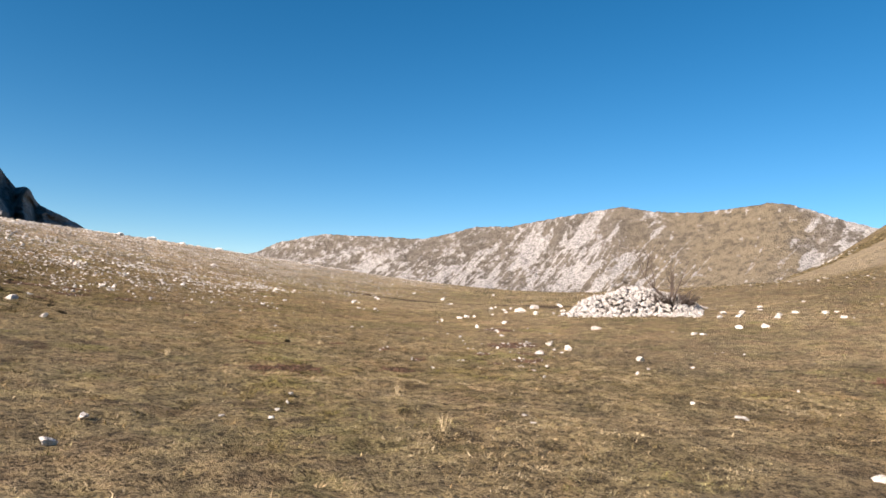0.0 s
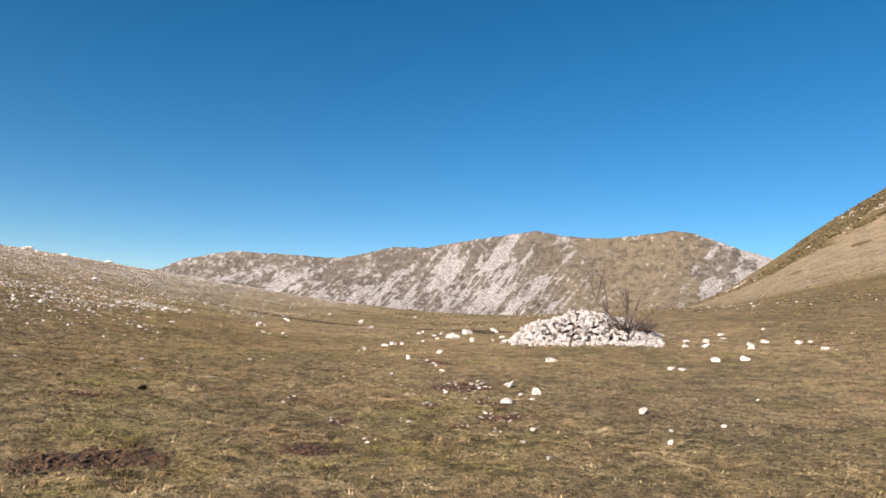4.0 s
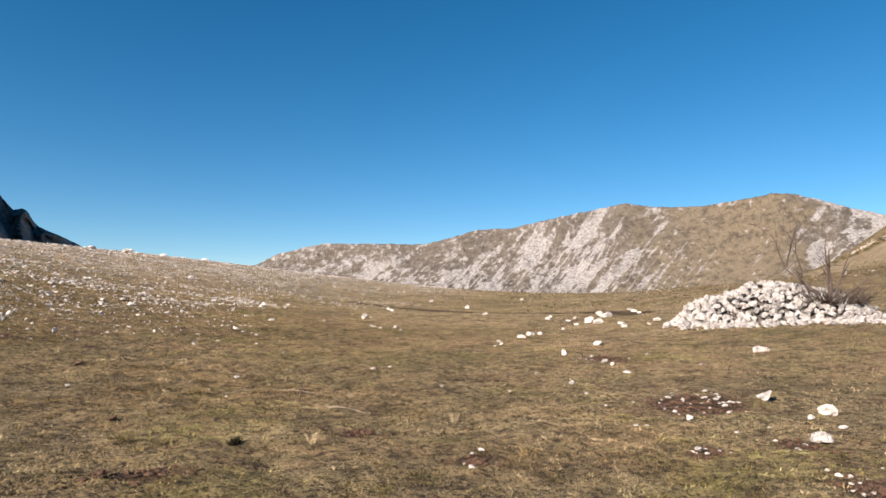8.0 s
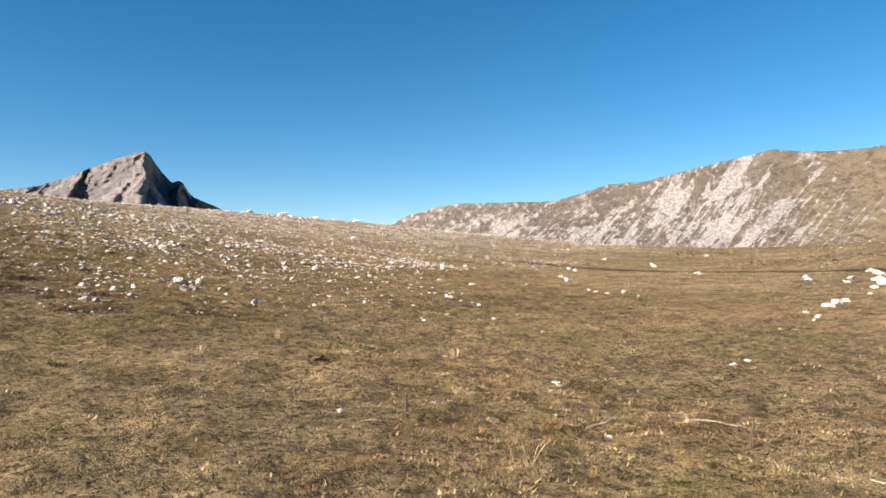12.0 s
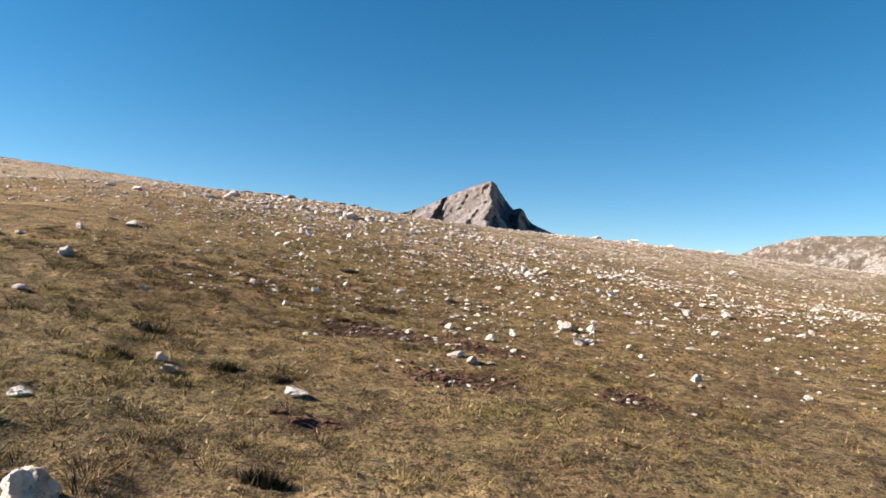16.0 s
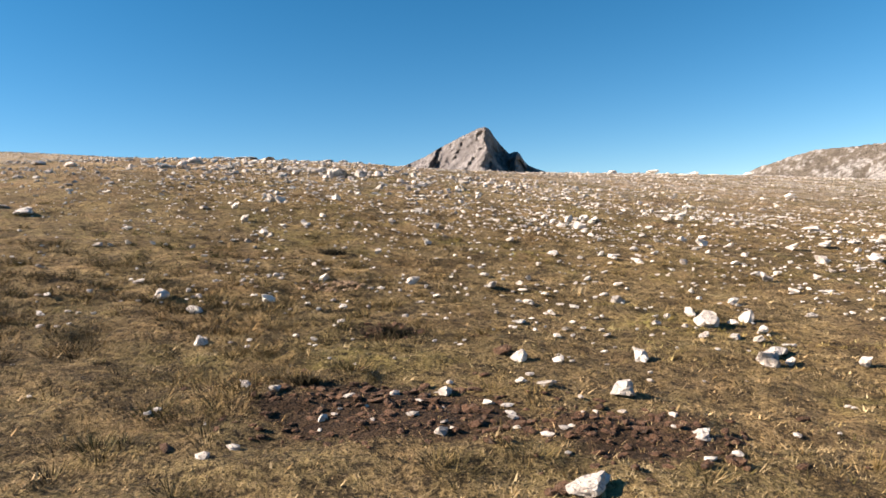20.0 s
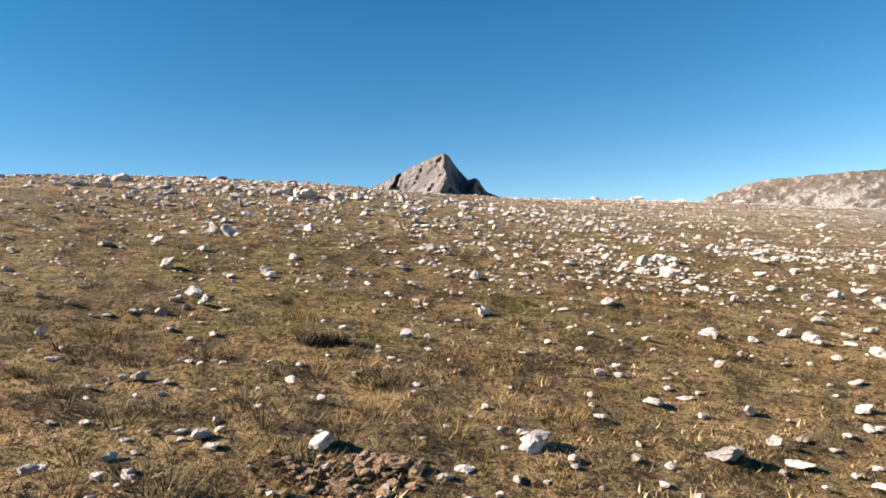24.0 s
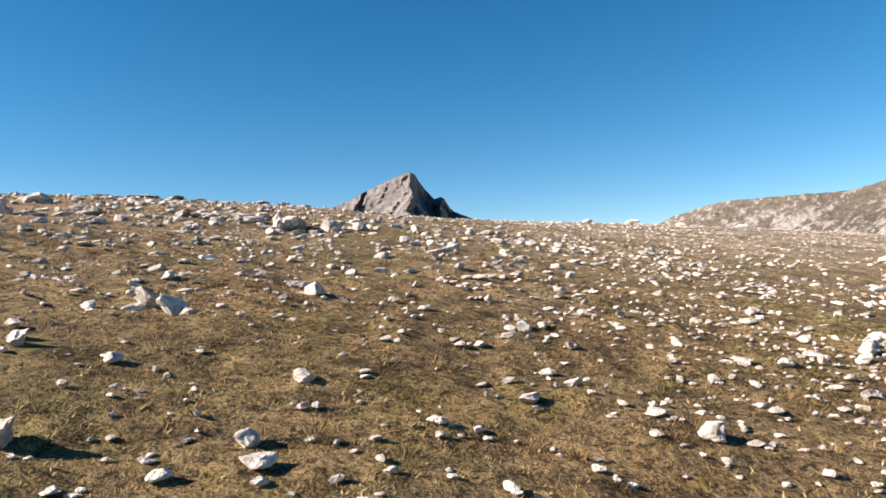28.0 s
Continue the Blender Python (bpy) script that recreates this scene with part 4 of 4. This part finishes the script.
def gravel(n, seed):
    g = np.random.default_rng(seed)
    xs, ys = [], []
    for px, py, pr, ps in BARE_PATCHES[2:14]:
        k = int(n * pr * ps)
        xs.append(px + pr * 0.55 * g.normal(size=k))
        ys.append(py + ps * 0.55 * g.normal(size=k))
    return np.concatenate(xs), np.concatenate(ys), g


x, y, g = gravel(34, 41)
scatter("gravel", x, y, 0.03 + 0.06 * g.random(len(x)), "white limestone chips on bare red-brown earth", seed=8)
x, y, g = gravel(40, 43)
for px, py, pr, ps in BARE_PATCHES:
    k = int(420 * pr * ps) + 20
    x, y = np.append(x, px + pr * 0.5 * g.normal(size=k)), np.append(y, py + ps * 0.5 * g.normal(size=k))
scatter("clods", x, y, 0.02 + 0.07 * g.random(len(x)) ** 1.6, "crumbled red-brown clods on the worn spots", SOIL_CLODS, 1, seed=12)
g = np.random.default_rng(45)
x, y = 14.7 + 0.22 * g.normal(size=260), 5.3 + 0.22 * g.normal(size=260)
scatter("molehill", x, y, 0.03 + 0.08 * g.random(260), "dark brown crumbled earth of a molehill", SOIL_CLODS, 2, seed=17, lift=0.5)
CLOD = mesh_of("earth_clod", *rock_verts(190, 3, 6), SOIL_CLODS, smooth=False)
for x, y, size in ((5.57, 17.55, 0.11), (5.79, 22.93, 0.15), (2.38, 30.57, 0.15), (2.62, 28.3, 0.1)):
    ob = new("earth_clod", CLOD)
    ob.matrix_basis = pose(x, y, float(ground_z(x, y)) + 0.15 * size, 0, 0, 90 * x) @ Matrix.Diagonal((size, size, size * 0.8, 1))
    tagged(ob, "brown clod of earth lying on the grass", "clod", "clods of earth")
g = np.random.default_rng(44)
x, y = np.append(0.40 + 0.16 * g.normal(size=170), 0.62 + 0.08 * g.normal(size=70)), np.append(32.95 + 0.10 * g.normal(size=170), 33.08 + 0.05 * g.normal(size=70))
scatter("turned_earth", x, y, 0.02 + 0.06 * g.random(len(x)) ** 1.5, "freshly turned light brown earth by a burrow", TAN_CLODS, 2, seed=16, lift=0.3)
x, y, g = field(9000, 140, 262, 10, 82, lambda x, y: ease(0, 14, x - SLOPE_BAND(y)) * np.clip(0.12 + 2.4 * fbm(x * 0.07, y * 0.13, 3), 0, 1), 27)
scatter("slope_rocks", x, y, 0.25 + 0.75 * g.random(len(x)) ** 2.5, "pale outcrops along the crest of the brown slope", seed=9)


x, y, g = field(2600, 50, 150, -10, 60, lambda x, y: np.clip(0.15 + 1.6 * fbm(x * 0.08, y * 0.08, 3), 0, 1), 30)
scatter("slope_stones", x, y, 0.07 + 0.2 * g.random(len(x)) ** 2.5, "small pale stones strewn over the lower slope", seed=15)


# dark strips of creeping shrub on the long slope: their two ends
STRIPS = ((178.3, 46.9, 176.7, 39.4), (148.6, 34.8, 150.4, 30.0), (170.6, 34.6, 171.2, 32.2), (163.3, 29.7, 163.8, 28.1), (178.8, 63.4, 171.9, 55.3),
          (146.7, 56.6, 146.5, 53.7), (159.8, 48.6, 157.5, 44.4), (185.3, 36.3, 185.5, 33.5))


def build_slope_shrubs():
    """Creeping shrub: the strips, and a thin cover in the slope's rocky upper band."""
    g = np.random.default_rng(51)
    xs, ys, sizes = [], [], []
    for x0, y0, x1, y1 in STRIPS:
        k = int(60 * math.hypot(x1 - x0, y1 - y0))
        q = g.beta(1.6, 1.6, k)
        across = 0.9 * g.normal(size=k) * np.sqrt(np.maximum(0.05, 1 - (2 * q - 1) ** 2))
        xs.append(x0 + (x1 - x0) * q + across)
        ys.append(y0 + (y1 - y0) * q + 0.2 * g.normal(size=k))
        sizes.append(g.uniform(0.2, 0.5, k))
    x, y, _ = field(26000, 150, 260, 10, 82, lambda x, y: ease(0, 10, x - SLOPE_BAND(y)) * ease(-0.08, 0.15, fbm(x * 0.05 + 4, y * 0.12, 3)), 28)
    xs, ys, sizes = np.append(np.concatenate(xs), x), np.append(np.concatenate(ys), y), np.append(np.concatenate(sizes), g.uniform(0.6, 1.4, len(x)))
    scatter("creeping_shrubs", xs, ys, sizes, "dark olive creeping shrub in strips on the slope", HEATH, 1, seed=13)
    x, y, _ = field(16000, 12, 130, -10, 60, lambda x, y: ease(12, 30, x - 0.3 * y) * ease(0.03, 0.18, fbm(x * 0.25, y * 0.25 + 3, 3)) * 0.7, 29)
    scatter("dark_clumps", x, y, g.uniform(0.06, 0.2, len(x)) * (1 + x / 60), "dark low clumps of dwarf shrub in the turf", HEATH, 1, seed=14)


build_slope_shrubs()


# ---------------------------------------------------------------- the heap of stones and the bare shrub in it
PILE = Matrix.Translation((26.2, 21.3, float(ground_z(26.2, 21.3)))) @ pose(0, 0, 0, 0, 0, -61)


def pile_height(u, v):
    """u along the heap, from its north-west end at -3.5 to its south-east one; v across it, towards the walker below 0."""
    crown = 1.1 + 0.10 * math.sin(u * 2.3 + 1) - 0.30 * max(0, u - 1.9) - 0.18 * max(0, -u - 1.8)
    side = max(0.0, 1 - abs(v / (1.75 + 0.15 * math.sin(3 * u))) ** 1.7)
    return crown * max(0.0, 1 - abs((u - 0.25) / 3.15) ** 3.2) * side


def build_pile():
    heap = new("stone_heap")
    heap.matrix_basis = PILE
    g = random.Random(5)
    bm = bmesh.new()
    bmesh.ops.create_grid(bm, x_segments=40, y_segments=20, size=1)
    for p in bm.verts:
        u, v = p.co.x * 3.3 + 0.25, p.co.y * 2.0
        w = PILE @ Vector((u, v, 0))
        low = float(ground_z(w.x, w.y)) - PILE.translation.z
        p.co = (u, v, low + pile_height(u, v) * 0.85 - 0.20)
    # a dark sheet under the stones, painted as the shade between them
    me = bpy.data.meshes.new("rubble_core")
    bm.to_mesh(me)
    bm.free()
    me.materials.append(GAP_SHADE)
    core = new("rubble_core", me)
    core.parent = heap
    core["label"] = "dark core whose colour stands for the shade between the stones"
    n, tries, laid = 0, 0, []
    while n < 298:
        u, v = g.uniform(-3.0, 3.5), g.uniform(-1.95, 1.4)
        h = pile_height(u, v)
        if h < 0.03 and g.random() > 0.12:
            continue
        size = g.uniform(0.22, 0.36) if g.random() < 0.75 else g.uniform(0.36, 0.50)
        tries += 1
        if tries < 9000 and any((u - a) ** 2 + (v - b) ** 2 < (0.31 * (size + c)) ** 2 * (1 if h > 0.1 else 3) for a, b, c in laid):
            continue
        laid.append((u, v, size))
        w = PILE @ Vector((u, v, 0))
        z = float(ground_z(w.x, w.y)) - PILE.translation.z + max(h - 0.10, 0.03 * size)
        s = new("stone", HEAP_STONES[g.randrange(len(HEAP_STONES))])
        s.parent = heap
        s.matrix_basis = pose(u, v, z, g.uniform(-28, 28), g.uniform(-28, 28), g.uniform(0, 360)) @ Matrix.Diagonal((size, size, size * g.uniform(1.1, 1.6), 1))
        n += 1
    # the small filling between them, and what has rolled down in front
    kinds = [rock_verts(420 + k, 2, 8) for k in range(6)]
    verts, faces, base = [], [], 0
    for _ in range(520):
        u, v = (g.uniform(-3.0, 3.5), g.uniform(-1.9, 1.4)) if g.random() < 0.6 else (g.uniform(-2.4, 3.6), g.uniform(-2.7, -1.6))
        w = PILE @ Vector((u, v, 0))
        h, size = pile_height(u, v), g.uniform(0.09, 0.24)
        q, f = kinds[g.randrange(6)]
        spin = np.array(pose(0, 0, 0, g.uniform(-25, 25), g.uniform(-25, 25), g.uniform(0, 360)).to_3x3())
        low = float(ground_z(w.x, w.y)) - PILE.translation.z
        verts.append(q @ spin.T * size + (u, v, low + max(h - 0.03, 0.12 * size)))
        faces.append(f + base)
        base += len(q)
    rubble = new("loose_rubble", mesh_of("loose_rubble", np.concatenate(verts), np.concatenate(faces), HEAP_STONE, smooth=False))
    rubble.parent = heap
    tagged(rubble, "small pale stones between and in front of the larger ones", kind="stuff")
    return tagged(heap, "long low heap of loose grey-white limestone stones", "stone heap")


build_pile()


def tube(bm_verts, bm_faces, pts, radii, sides=5):
    base = len(bm_verts)
    for k, (p, r) in enumerate(zip(pts, radii)):
        d = (pts[min(k + 1, len(pts) - 1)] - pts[max(k - 1, 0)]).normalized()
        a = d.orthogonal().normalized()
        b = d.cross(a)
        for i in range(sides):
            t = 2 * math.pi * i / sides
            bm_verts.append(p + r * (math.cos(t) * a + math.sin(t) * b))
    for k in range(len(pts) - 1):
        for i in range(sides):
            j = (i + 1) % sides
            bm_faces.append((base + k * sides + i, base + k * sides + j, base + (k + 1) * sides + j, base + (k + 1) * sides + i))


def limb(g, verts, faces, start, way, length, radius, depth):
    pts, radii, p, d = [start], [radius], start.copy(), way.normalized()
    steps = 6
    for k in range(steps):
        d = (d + Vector((g.gauss(0, 0.13), g.gauss(0, 0.13), g.gauss(0.03, 0.10)))).normalized()
        p = p + d * (length / steps)
        pts.append(p.copy())
        radii.append(radius * (1 - 0.75 * (k + 1) / steps))
    tube(verts, faces, pts, radii, 5 if depth > 1 else 3)
    if depth:
        for _ in range(g.randint(2, 4)):
            k = g.randint(2, steps)
            side = Vector((g.gauss(0, 1), g.gauss(0, 1), g.gauss(0.35, 0.6))).normalized()
            limb(g, verts, faces, pts[k], d * 0.55 + side * 0.75, length * g.uniform(0.3, 0.55), max(radii[k] * 0.65, 0.014), depth - 1)


def as_part(name, verts, faces, mat, parent, label=""):
    me = bpy.data.meshes.new(name)
    me.from_pydata([v[:] for v in verts], [], faces)
    me.materials.append(mat)
    ob = new(name, me)
    ob.parent = parent
    if label:
        ob["label"] = label
    return ob


def build_shrub():
    g = random.Random(11)
    shrub = new("bare_shrub")
    at = PILE @ Vector((2.05, -0.6, 0))
    shrub.matrix_basis = pose(at.x, at.y, float(ground_z(at.x, at.y)) + 0.5) @ pose(0, 0, 0, 0, 0, -61)
    # the leaning stem, the shoots that rise from it, then the short upright stems: root, way, length, radius, forks
    for root, way, length, r, forks in (
            ((-0.1, 0, 0), (-0.85, 0.05, 0.9), 1.75, 0.075, 0), ((-1.25, 0.05, 1.15), (-0.3, 0.1, 1.0), 1.3, 0.032, 2), ((-1.2, 0.05, 1.15), (0.12, -0.1, 1.0), 1.7, 0.036, 2),
            ((-0.75, 0, 0.75), (-0.1, 0.2, 1.0), 1.7, 0.036, 2), ((0.05, 0.05, 0), (0.1, 0.0, 1.0), 1.7, 0.06, 2), ((0.1, -0.1, 0), (0.35, 0.1, 0.9), 1.6, 0.05, 2),
            ((0.0, 0.1, 0.2), (-0.15, -0.1, 1.0), 1.9, 0.045, 2), ((0.25, 0.0, 0), (0.75, -0.1, 0.7), 1.3, 0.04, 2), ((-0.3, 0.1, 0.2), (-0.9, -0.2, 0.45), 1.2, 0.03, 2)):
        verts, faces = [], []
        limb(g, verts, faces, Vector(root), Vector(way), length, r, forks)
        as_part("branch", verts, faces, TWIG, shrub)
    verts, faces = [], []
    for _ in range(620):
        a = g.uniform(0, 2 * math.pi)
        start = Vector((1.0 * math.cos(a) * g.random(), 0.7 * math.sin(a) * g.random(), -0.1))
        limb(g, verts, faces, start, Vector((0.9 * math.cos(a), 0.9 * math.sin(a), g.uniform(0.4, 1.3))), g.uniform(0.3, 0.85), 0.012, 0)
    as_part("brushwood", verts, faces, TWIG, shrub, "dense thicket of thin dark twigs")
    return tagged(shrub, "leafless grey-brown shrub growing out of the stone heap", "shrub")


build_shrub()


# ---------------------------------------------------------------- stalks, twigs and pale tufts
def stalk(x, y, height, lean, label):
    g = random.Random(int(x * 100))
    verts, faces = [], []
    base = Vector((x, y, float(ground_z(x, y)) - 0.01))
    pts = [base + Vector((lean * k / 5 + g.uniform(-0.006, 0.006), g.uniform(-0.006, 0.006), height * k / 5)) for k in range(6)]
    tube(verts, faces, pts, [0.014 - 0.0012 * k + (0.006 if k == 4 else 0) for k in range(6)], 6)
    me = bpy.data.meshes.new("dry_stalk")
    me.from_pydata([v[:] for v in verts], [], faces)
    me.materials.append(TWIG)
    return tagged(new("dry_stalk", me), label, "stalk")


stalk(5.98, 20.26, 0.16, 0.02, "short dark withered stalk standing in the grass")
stalk(8.25, 18.38, 0.22, 0.03, "short dark withered stalk standing in the grass")


def fallen_twig(x0, y0, x1, y1, r):
    g = random.Random(int(x0 * 90 + y0))
    verts, faces = [], []
    pts = []
    for k in range(8):
        x, y = x0 + (x1 - x0) * k / 7 + g.uniform(-0.03, 0.03), y0 + (y1 - y0) * k / 7 + g.uniform(-0.03, 0.03)
        pts.append(Vector((x, y, float(ground_z(x, y)) + 0.02)))
    tube(verts, faces, pts, [r * (1 - 0.08 * k) for k in range(8)], 6)
    me = bpy.data.meshes.new("fallen_twig")
    me.from_pydata([v[:] for v in verts], [], faces)
    me.materials.append(DRY_WOOD)
    return tagged(new("fallen_twig", me), "bleached dry twig lying on the grass", "twig", "twigs on the pasture")


for ends in ((7.37, 19.35, 7.9, 19.51, 0.008), (8.33, 19.16, 8.71, 18.81, 0.006), (8.2, 17.4, 8.7, 17.0, 0.007)):
    fallen_twig(*ends)


def pale_tuft(x, y, height, seed):
    g = random.Random(seed)
    verts, faces = [], []
    for _ in range(20):
        a, r = g.uniform(0, 2 * math.pi), 0.09 * g.random()
        p = Vector((x + r * math.cos(a), y + r * math.sin(a), float(ground_z(x, y)) - 0.01))
        tip = p + Vector((g.gauss(0, 0.3), g.gauss(0, 0.3), g.uniform(0.6, 1.0))) * height
        w = Vector((math.sin(a), -math.cos(a), 0)) * 0.003
        k = len(verts)
        verts += [p - w, p + w, p.lerp(tip, 0.55) + w + Vector((0, 0, 0.02)), p.lerp(tip, 0.55) - w + Vector((0, 0, 0.02)), tip]
        faces += [(k, k + 1, k + 2, k + 3), (k + 3, k + 2, k + 4)]
    me = bpy.data.meshes.new("grass_tuft")
    me.from_pydata([v[:] for v in verts], [], faces)
    me.materials.append(PALE_GRASS)
    return tagged(new("grass_tuft", me), "pale dry tuft of tall bleached grass", "grass tuft", "bleached grass tufts")


for k, (x, y, h) in enumerate(((6.19, 18.45, 0.24), (3.99, 5.54, 0.22), (5.0, 8.1, 0.16), (7.2, 15.6, 0.17), (9.3, 15.9, 0.16), (4.4, 23.4, 0.15), (3.4, 33.5, 0.13), (0.6, 36.9, 0.14), (5.6, 24.6, 0.16), (7.6, 22.6, 0.15), (2.9, 12.6, 0.16))):
    pale_tuft(x, y, h, k)


def shade_tuft(x, y, wide, seed):
    """Low near-black blades, added as the shade in a hollow under a grass clump."""
    g = random.Random(seed)
    verts, faces = [], []
    for _ in range(170):
        a, r = g.uniform(0, 2 * math.pi), math.sqrt(g.random())
        px, py = x + wide * r * math.cos(a), y + 0.4 * wide * r * math.sin(a)
        p = Vector((px, py, float(ground_z(px, py)) - 0.01))
        tip = p + Vector((g.gauss(0, 0.4), g.gauss(0, 0.4), g.uniform(0.6, 1.0))) * 0.11
        w = Vector((math.sin(a), -math.cos(a), 0)) * 0.009
        k = len(verts)
        verts += [p - w, p + w, tip]
        faces.append((k, k + 1, k + 2))
    me = bpy.data.meshes.new("cushion_plant")
    me.from_pydata([v[:] for v in verts], [], faces)
    me.materials.append(HOLLOW_SHADE)
    return tagged(new("cushion_plant", me), "near-black blades standing for a shaded hollow in the turf", "plant", "dark cushion plants")


# dark hollows beside the way, their shade made of dark blades
for k, (x, y, wide) in enumerate(((-0.1, 35.13, 0.22), (-0.75, 27.48, 0.2), (0.64, 26.36, 0.14), (1.2, 26.3, 0.12), (-0.42, 26.34, 0.15), (1.43, 31.04, 0.18), (1.05, 29.56, 0.08),
                                 (1.97, 20.82, 0.16), (1.85, 22.72, 0.1), (1.84, 24.04, 0.18), (6.48, 15.85, 0.06))):
    shade_tuft(x, y, wide, k)


# ---------------------------------------------------------------- grass
def build_grass(name, n, x0, x1, y0, y1, tall, wide, blades, label, seed, strip=False, lie=(0.3, 2.2), pale=0.0):
    """Tufts of bent blades; their tone follows patches of straw, olive and rust, with painted self-shade at its dark
    end.
    """
    g = np.random.default_rng(seed)
    tx, ty = g.uniform(x0, x1, n), g.uniform(y0, y1, n)
    if strip:
        tx = tx + meadow_middle(ty)
    ok = g.random(n) < np.clip(0.85 + 0.9 * fbm(tx * 0.9, ty * 0.9, 3), 0.3, 1)
    ok = ok & (g.random(n) > 0.75 * worn(tx, ty))
    tx, ty = tx[ok], ty[ok]
    tall_here = np.clip(0.9 + 1.0 * fbm(tx * 0.6 + 5, ty * 0.6, 3) + 0.5 * fbm(tx * 8.0, ty * 8.0 + 7, 2), 0.45, 1.35) * g.uniform(0.7, 1.2, len(tx))
    tone = 0.5 + pale + 0.9 * fbm(tx * 0.35 + 11, ty * 0.35, 3) + 1.3 * fbm(tx * 2.4, ty * 2.4 + 4, 2) + 2.2 * fbm(tx * 8.0, ty * 8.0 + 7, 2) + g.normal(0, 0.33, len(tx))
    tone = tone - 0.10 * heath(tx, ty)
    x, y = np.repeat(tx, blades), np.repeat(ty, blades)
    n = len(x)
    b, out = g.uniform(0, 2 * np.pi, n), 0.045 * np.sqrt(g.random(n))
    x, y = x + out * np.cos(b), y + out * np.sin(b)
    hgt = tall * np.repeat(tall_here, blades) * g.uniform(0.45, 1.1, n)
    a = b + np.pi / 2 + g.normal(0, 0.5, n)
    w = wide * g.uniform(0.6, 1.3, n)
    lean = hgt * g.uniform(*lie, n)
    z = ground_z(x, y) - 0.008
    p0 = np.stack([x - w * np.cos(a), y - w * np.sin(a), z], 1)
    p1 = np.stack([x + w * np.cos(a), y + w * np.sin(a), z], 1)
    p2 = np.stack([x + lean * np.cos(b), y + lean * np.sin(b), z + hgt], 1)
    me = mesh_of(name, np.stack([p0, p1, p2], 1).reshape(-1, 3), np.arange(3 * n).reshape(-1, 3), BLADES, smooth=False)
    value_per_vertex(me, "tone", np.repeat(np.repeat(tone, blades), 3) + np.repeat(g.normal(0, 0.18, n), 3))
    value_per_vertex(me, "heath", np.repeat(heath(x, y), 3))
    return tagged(new(name, me), label, "grass", kind="stuff")


build_grass("grass", 430000, -4.4, 4.4, 3, 42, 0.027, 0.0027, 3, "short dry straw and olive pasture grass", 31, True, (0.35, 2.0))
build_grass("far_grass", 90000, -22, 36, 4, 58, 0.045, 0.008, 3, "dry tufts of pasture grass farther off", 32, lie=(0.3, 2.0), pale=0.10)
build_grass("dry_stems", 11000, -5.5, 5.5, 3, 44, 0.040, 0.0026, 1, "long pale dry stems lying in the turf", 33, True, (2.0, 6.5), 0.42)
build_grass("standing_stems", 4500, -6, 6, 3, 44, 0.10, 0.0022, 1, "thin pale stems standing in the turf", 36, True, (0.1, 0.7), 0.30)


def build_tussocks(n, x0, x1, y0, y1, crowd, tall, wide, dark, seed):
    """Thick clumps of longer grass."""
    g = np.random.default_rng(seed)
    x, y = g.uniform(x0, x1, n), g.uniform(y0, y1, n)
    edge = np.minimum(ease(0, 2.5, x1 - x), np.minimum(ease(0, 3, y - y0), ease(0, 4, y1 - y)))
    ok = (g.random(n) < edge * np.clip(crowd + 1.6 * fbm(x * 0.4 + 2, y * 0.4, 3), 0.03, 0.95)) & (worn(x, y) < 0.5)
    x, y = x[ok], y[ok]
    blades, n = 60, int(ok.sum())
    wide = np.repeat(wide * g.uniform(0.6, 1.5, n), blades)
    tall = np.repeat(tall * g.uniform(0.6, 1.3, n), blades) * g.uniform(0.5, 1.0, n * blades)
    tone = np.repeat(g.uniform(dark, dark + 0.36, n), blades) + g.normal(0, 0.13, n * blades)
    b, r = g.uniform(0, 2 * np.pi, n * blades), np.sqrt(g.random(n * blades))
    x, y = np.repeat(x, blades) + wide * r * np.cos(b), np.repeat(y, blades) + wide * r * np.sin(b)
    z, lean, a = ground_z(x, y) - 0.01, tall * (0.3 + 1.1 * r), b + np.pi / 2 + g.normal(0, 0.5, len(b))
    w = 0.0032 * g.uniform(0.6, 1.3, len(b))
    root, tip = np.stack([x, y, z], 1), np.stack([x + lean * np.cos(b), y + lean * np.sin(b), z + tall], 1)
    side = np.stack([w * np.cos(a), w * np.sin(a), 0 * w], 1)
    me = mesh_of("tussocks", np.stack([root - side, root + side, tip], 1).reshape(-1, 3), np.arange(3 * len(b)).reshape(-1, 3), BLADES, smooth=False)
    value_per_vertex(me, "tone", np.repeat(tone, 3))
    value_per_vertex(me, "heath", np.repeat(heath(x, y), 3))
    return tagged(new("tussocks", me), "olive and straw-coloured tussocks of longer grass", "grass", kind="stuff")


build_tussocks(5200, -7, 12, 4, 46, 0.18, 0.08, 0.085, 0.14, 34)
build_tussocks(4200, -7, 2.6, 18, 37, 0.55, 0.10, 0.12, 0.06, 35)
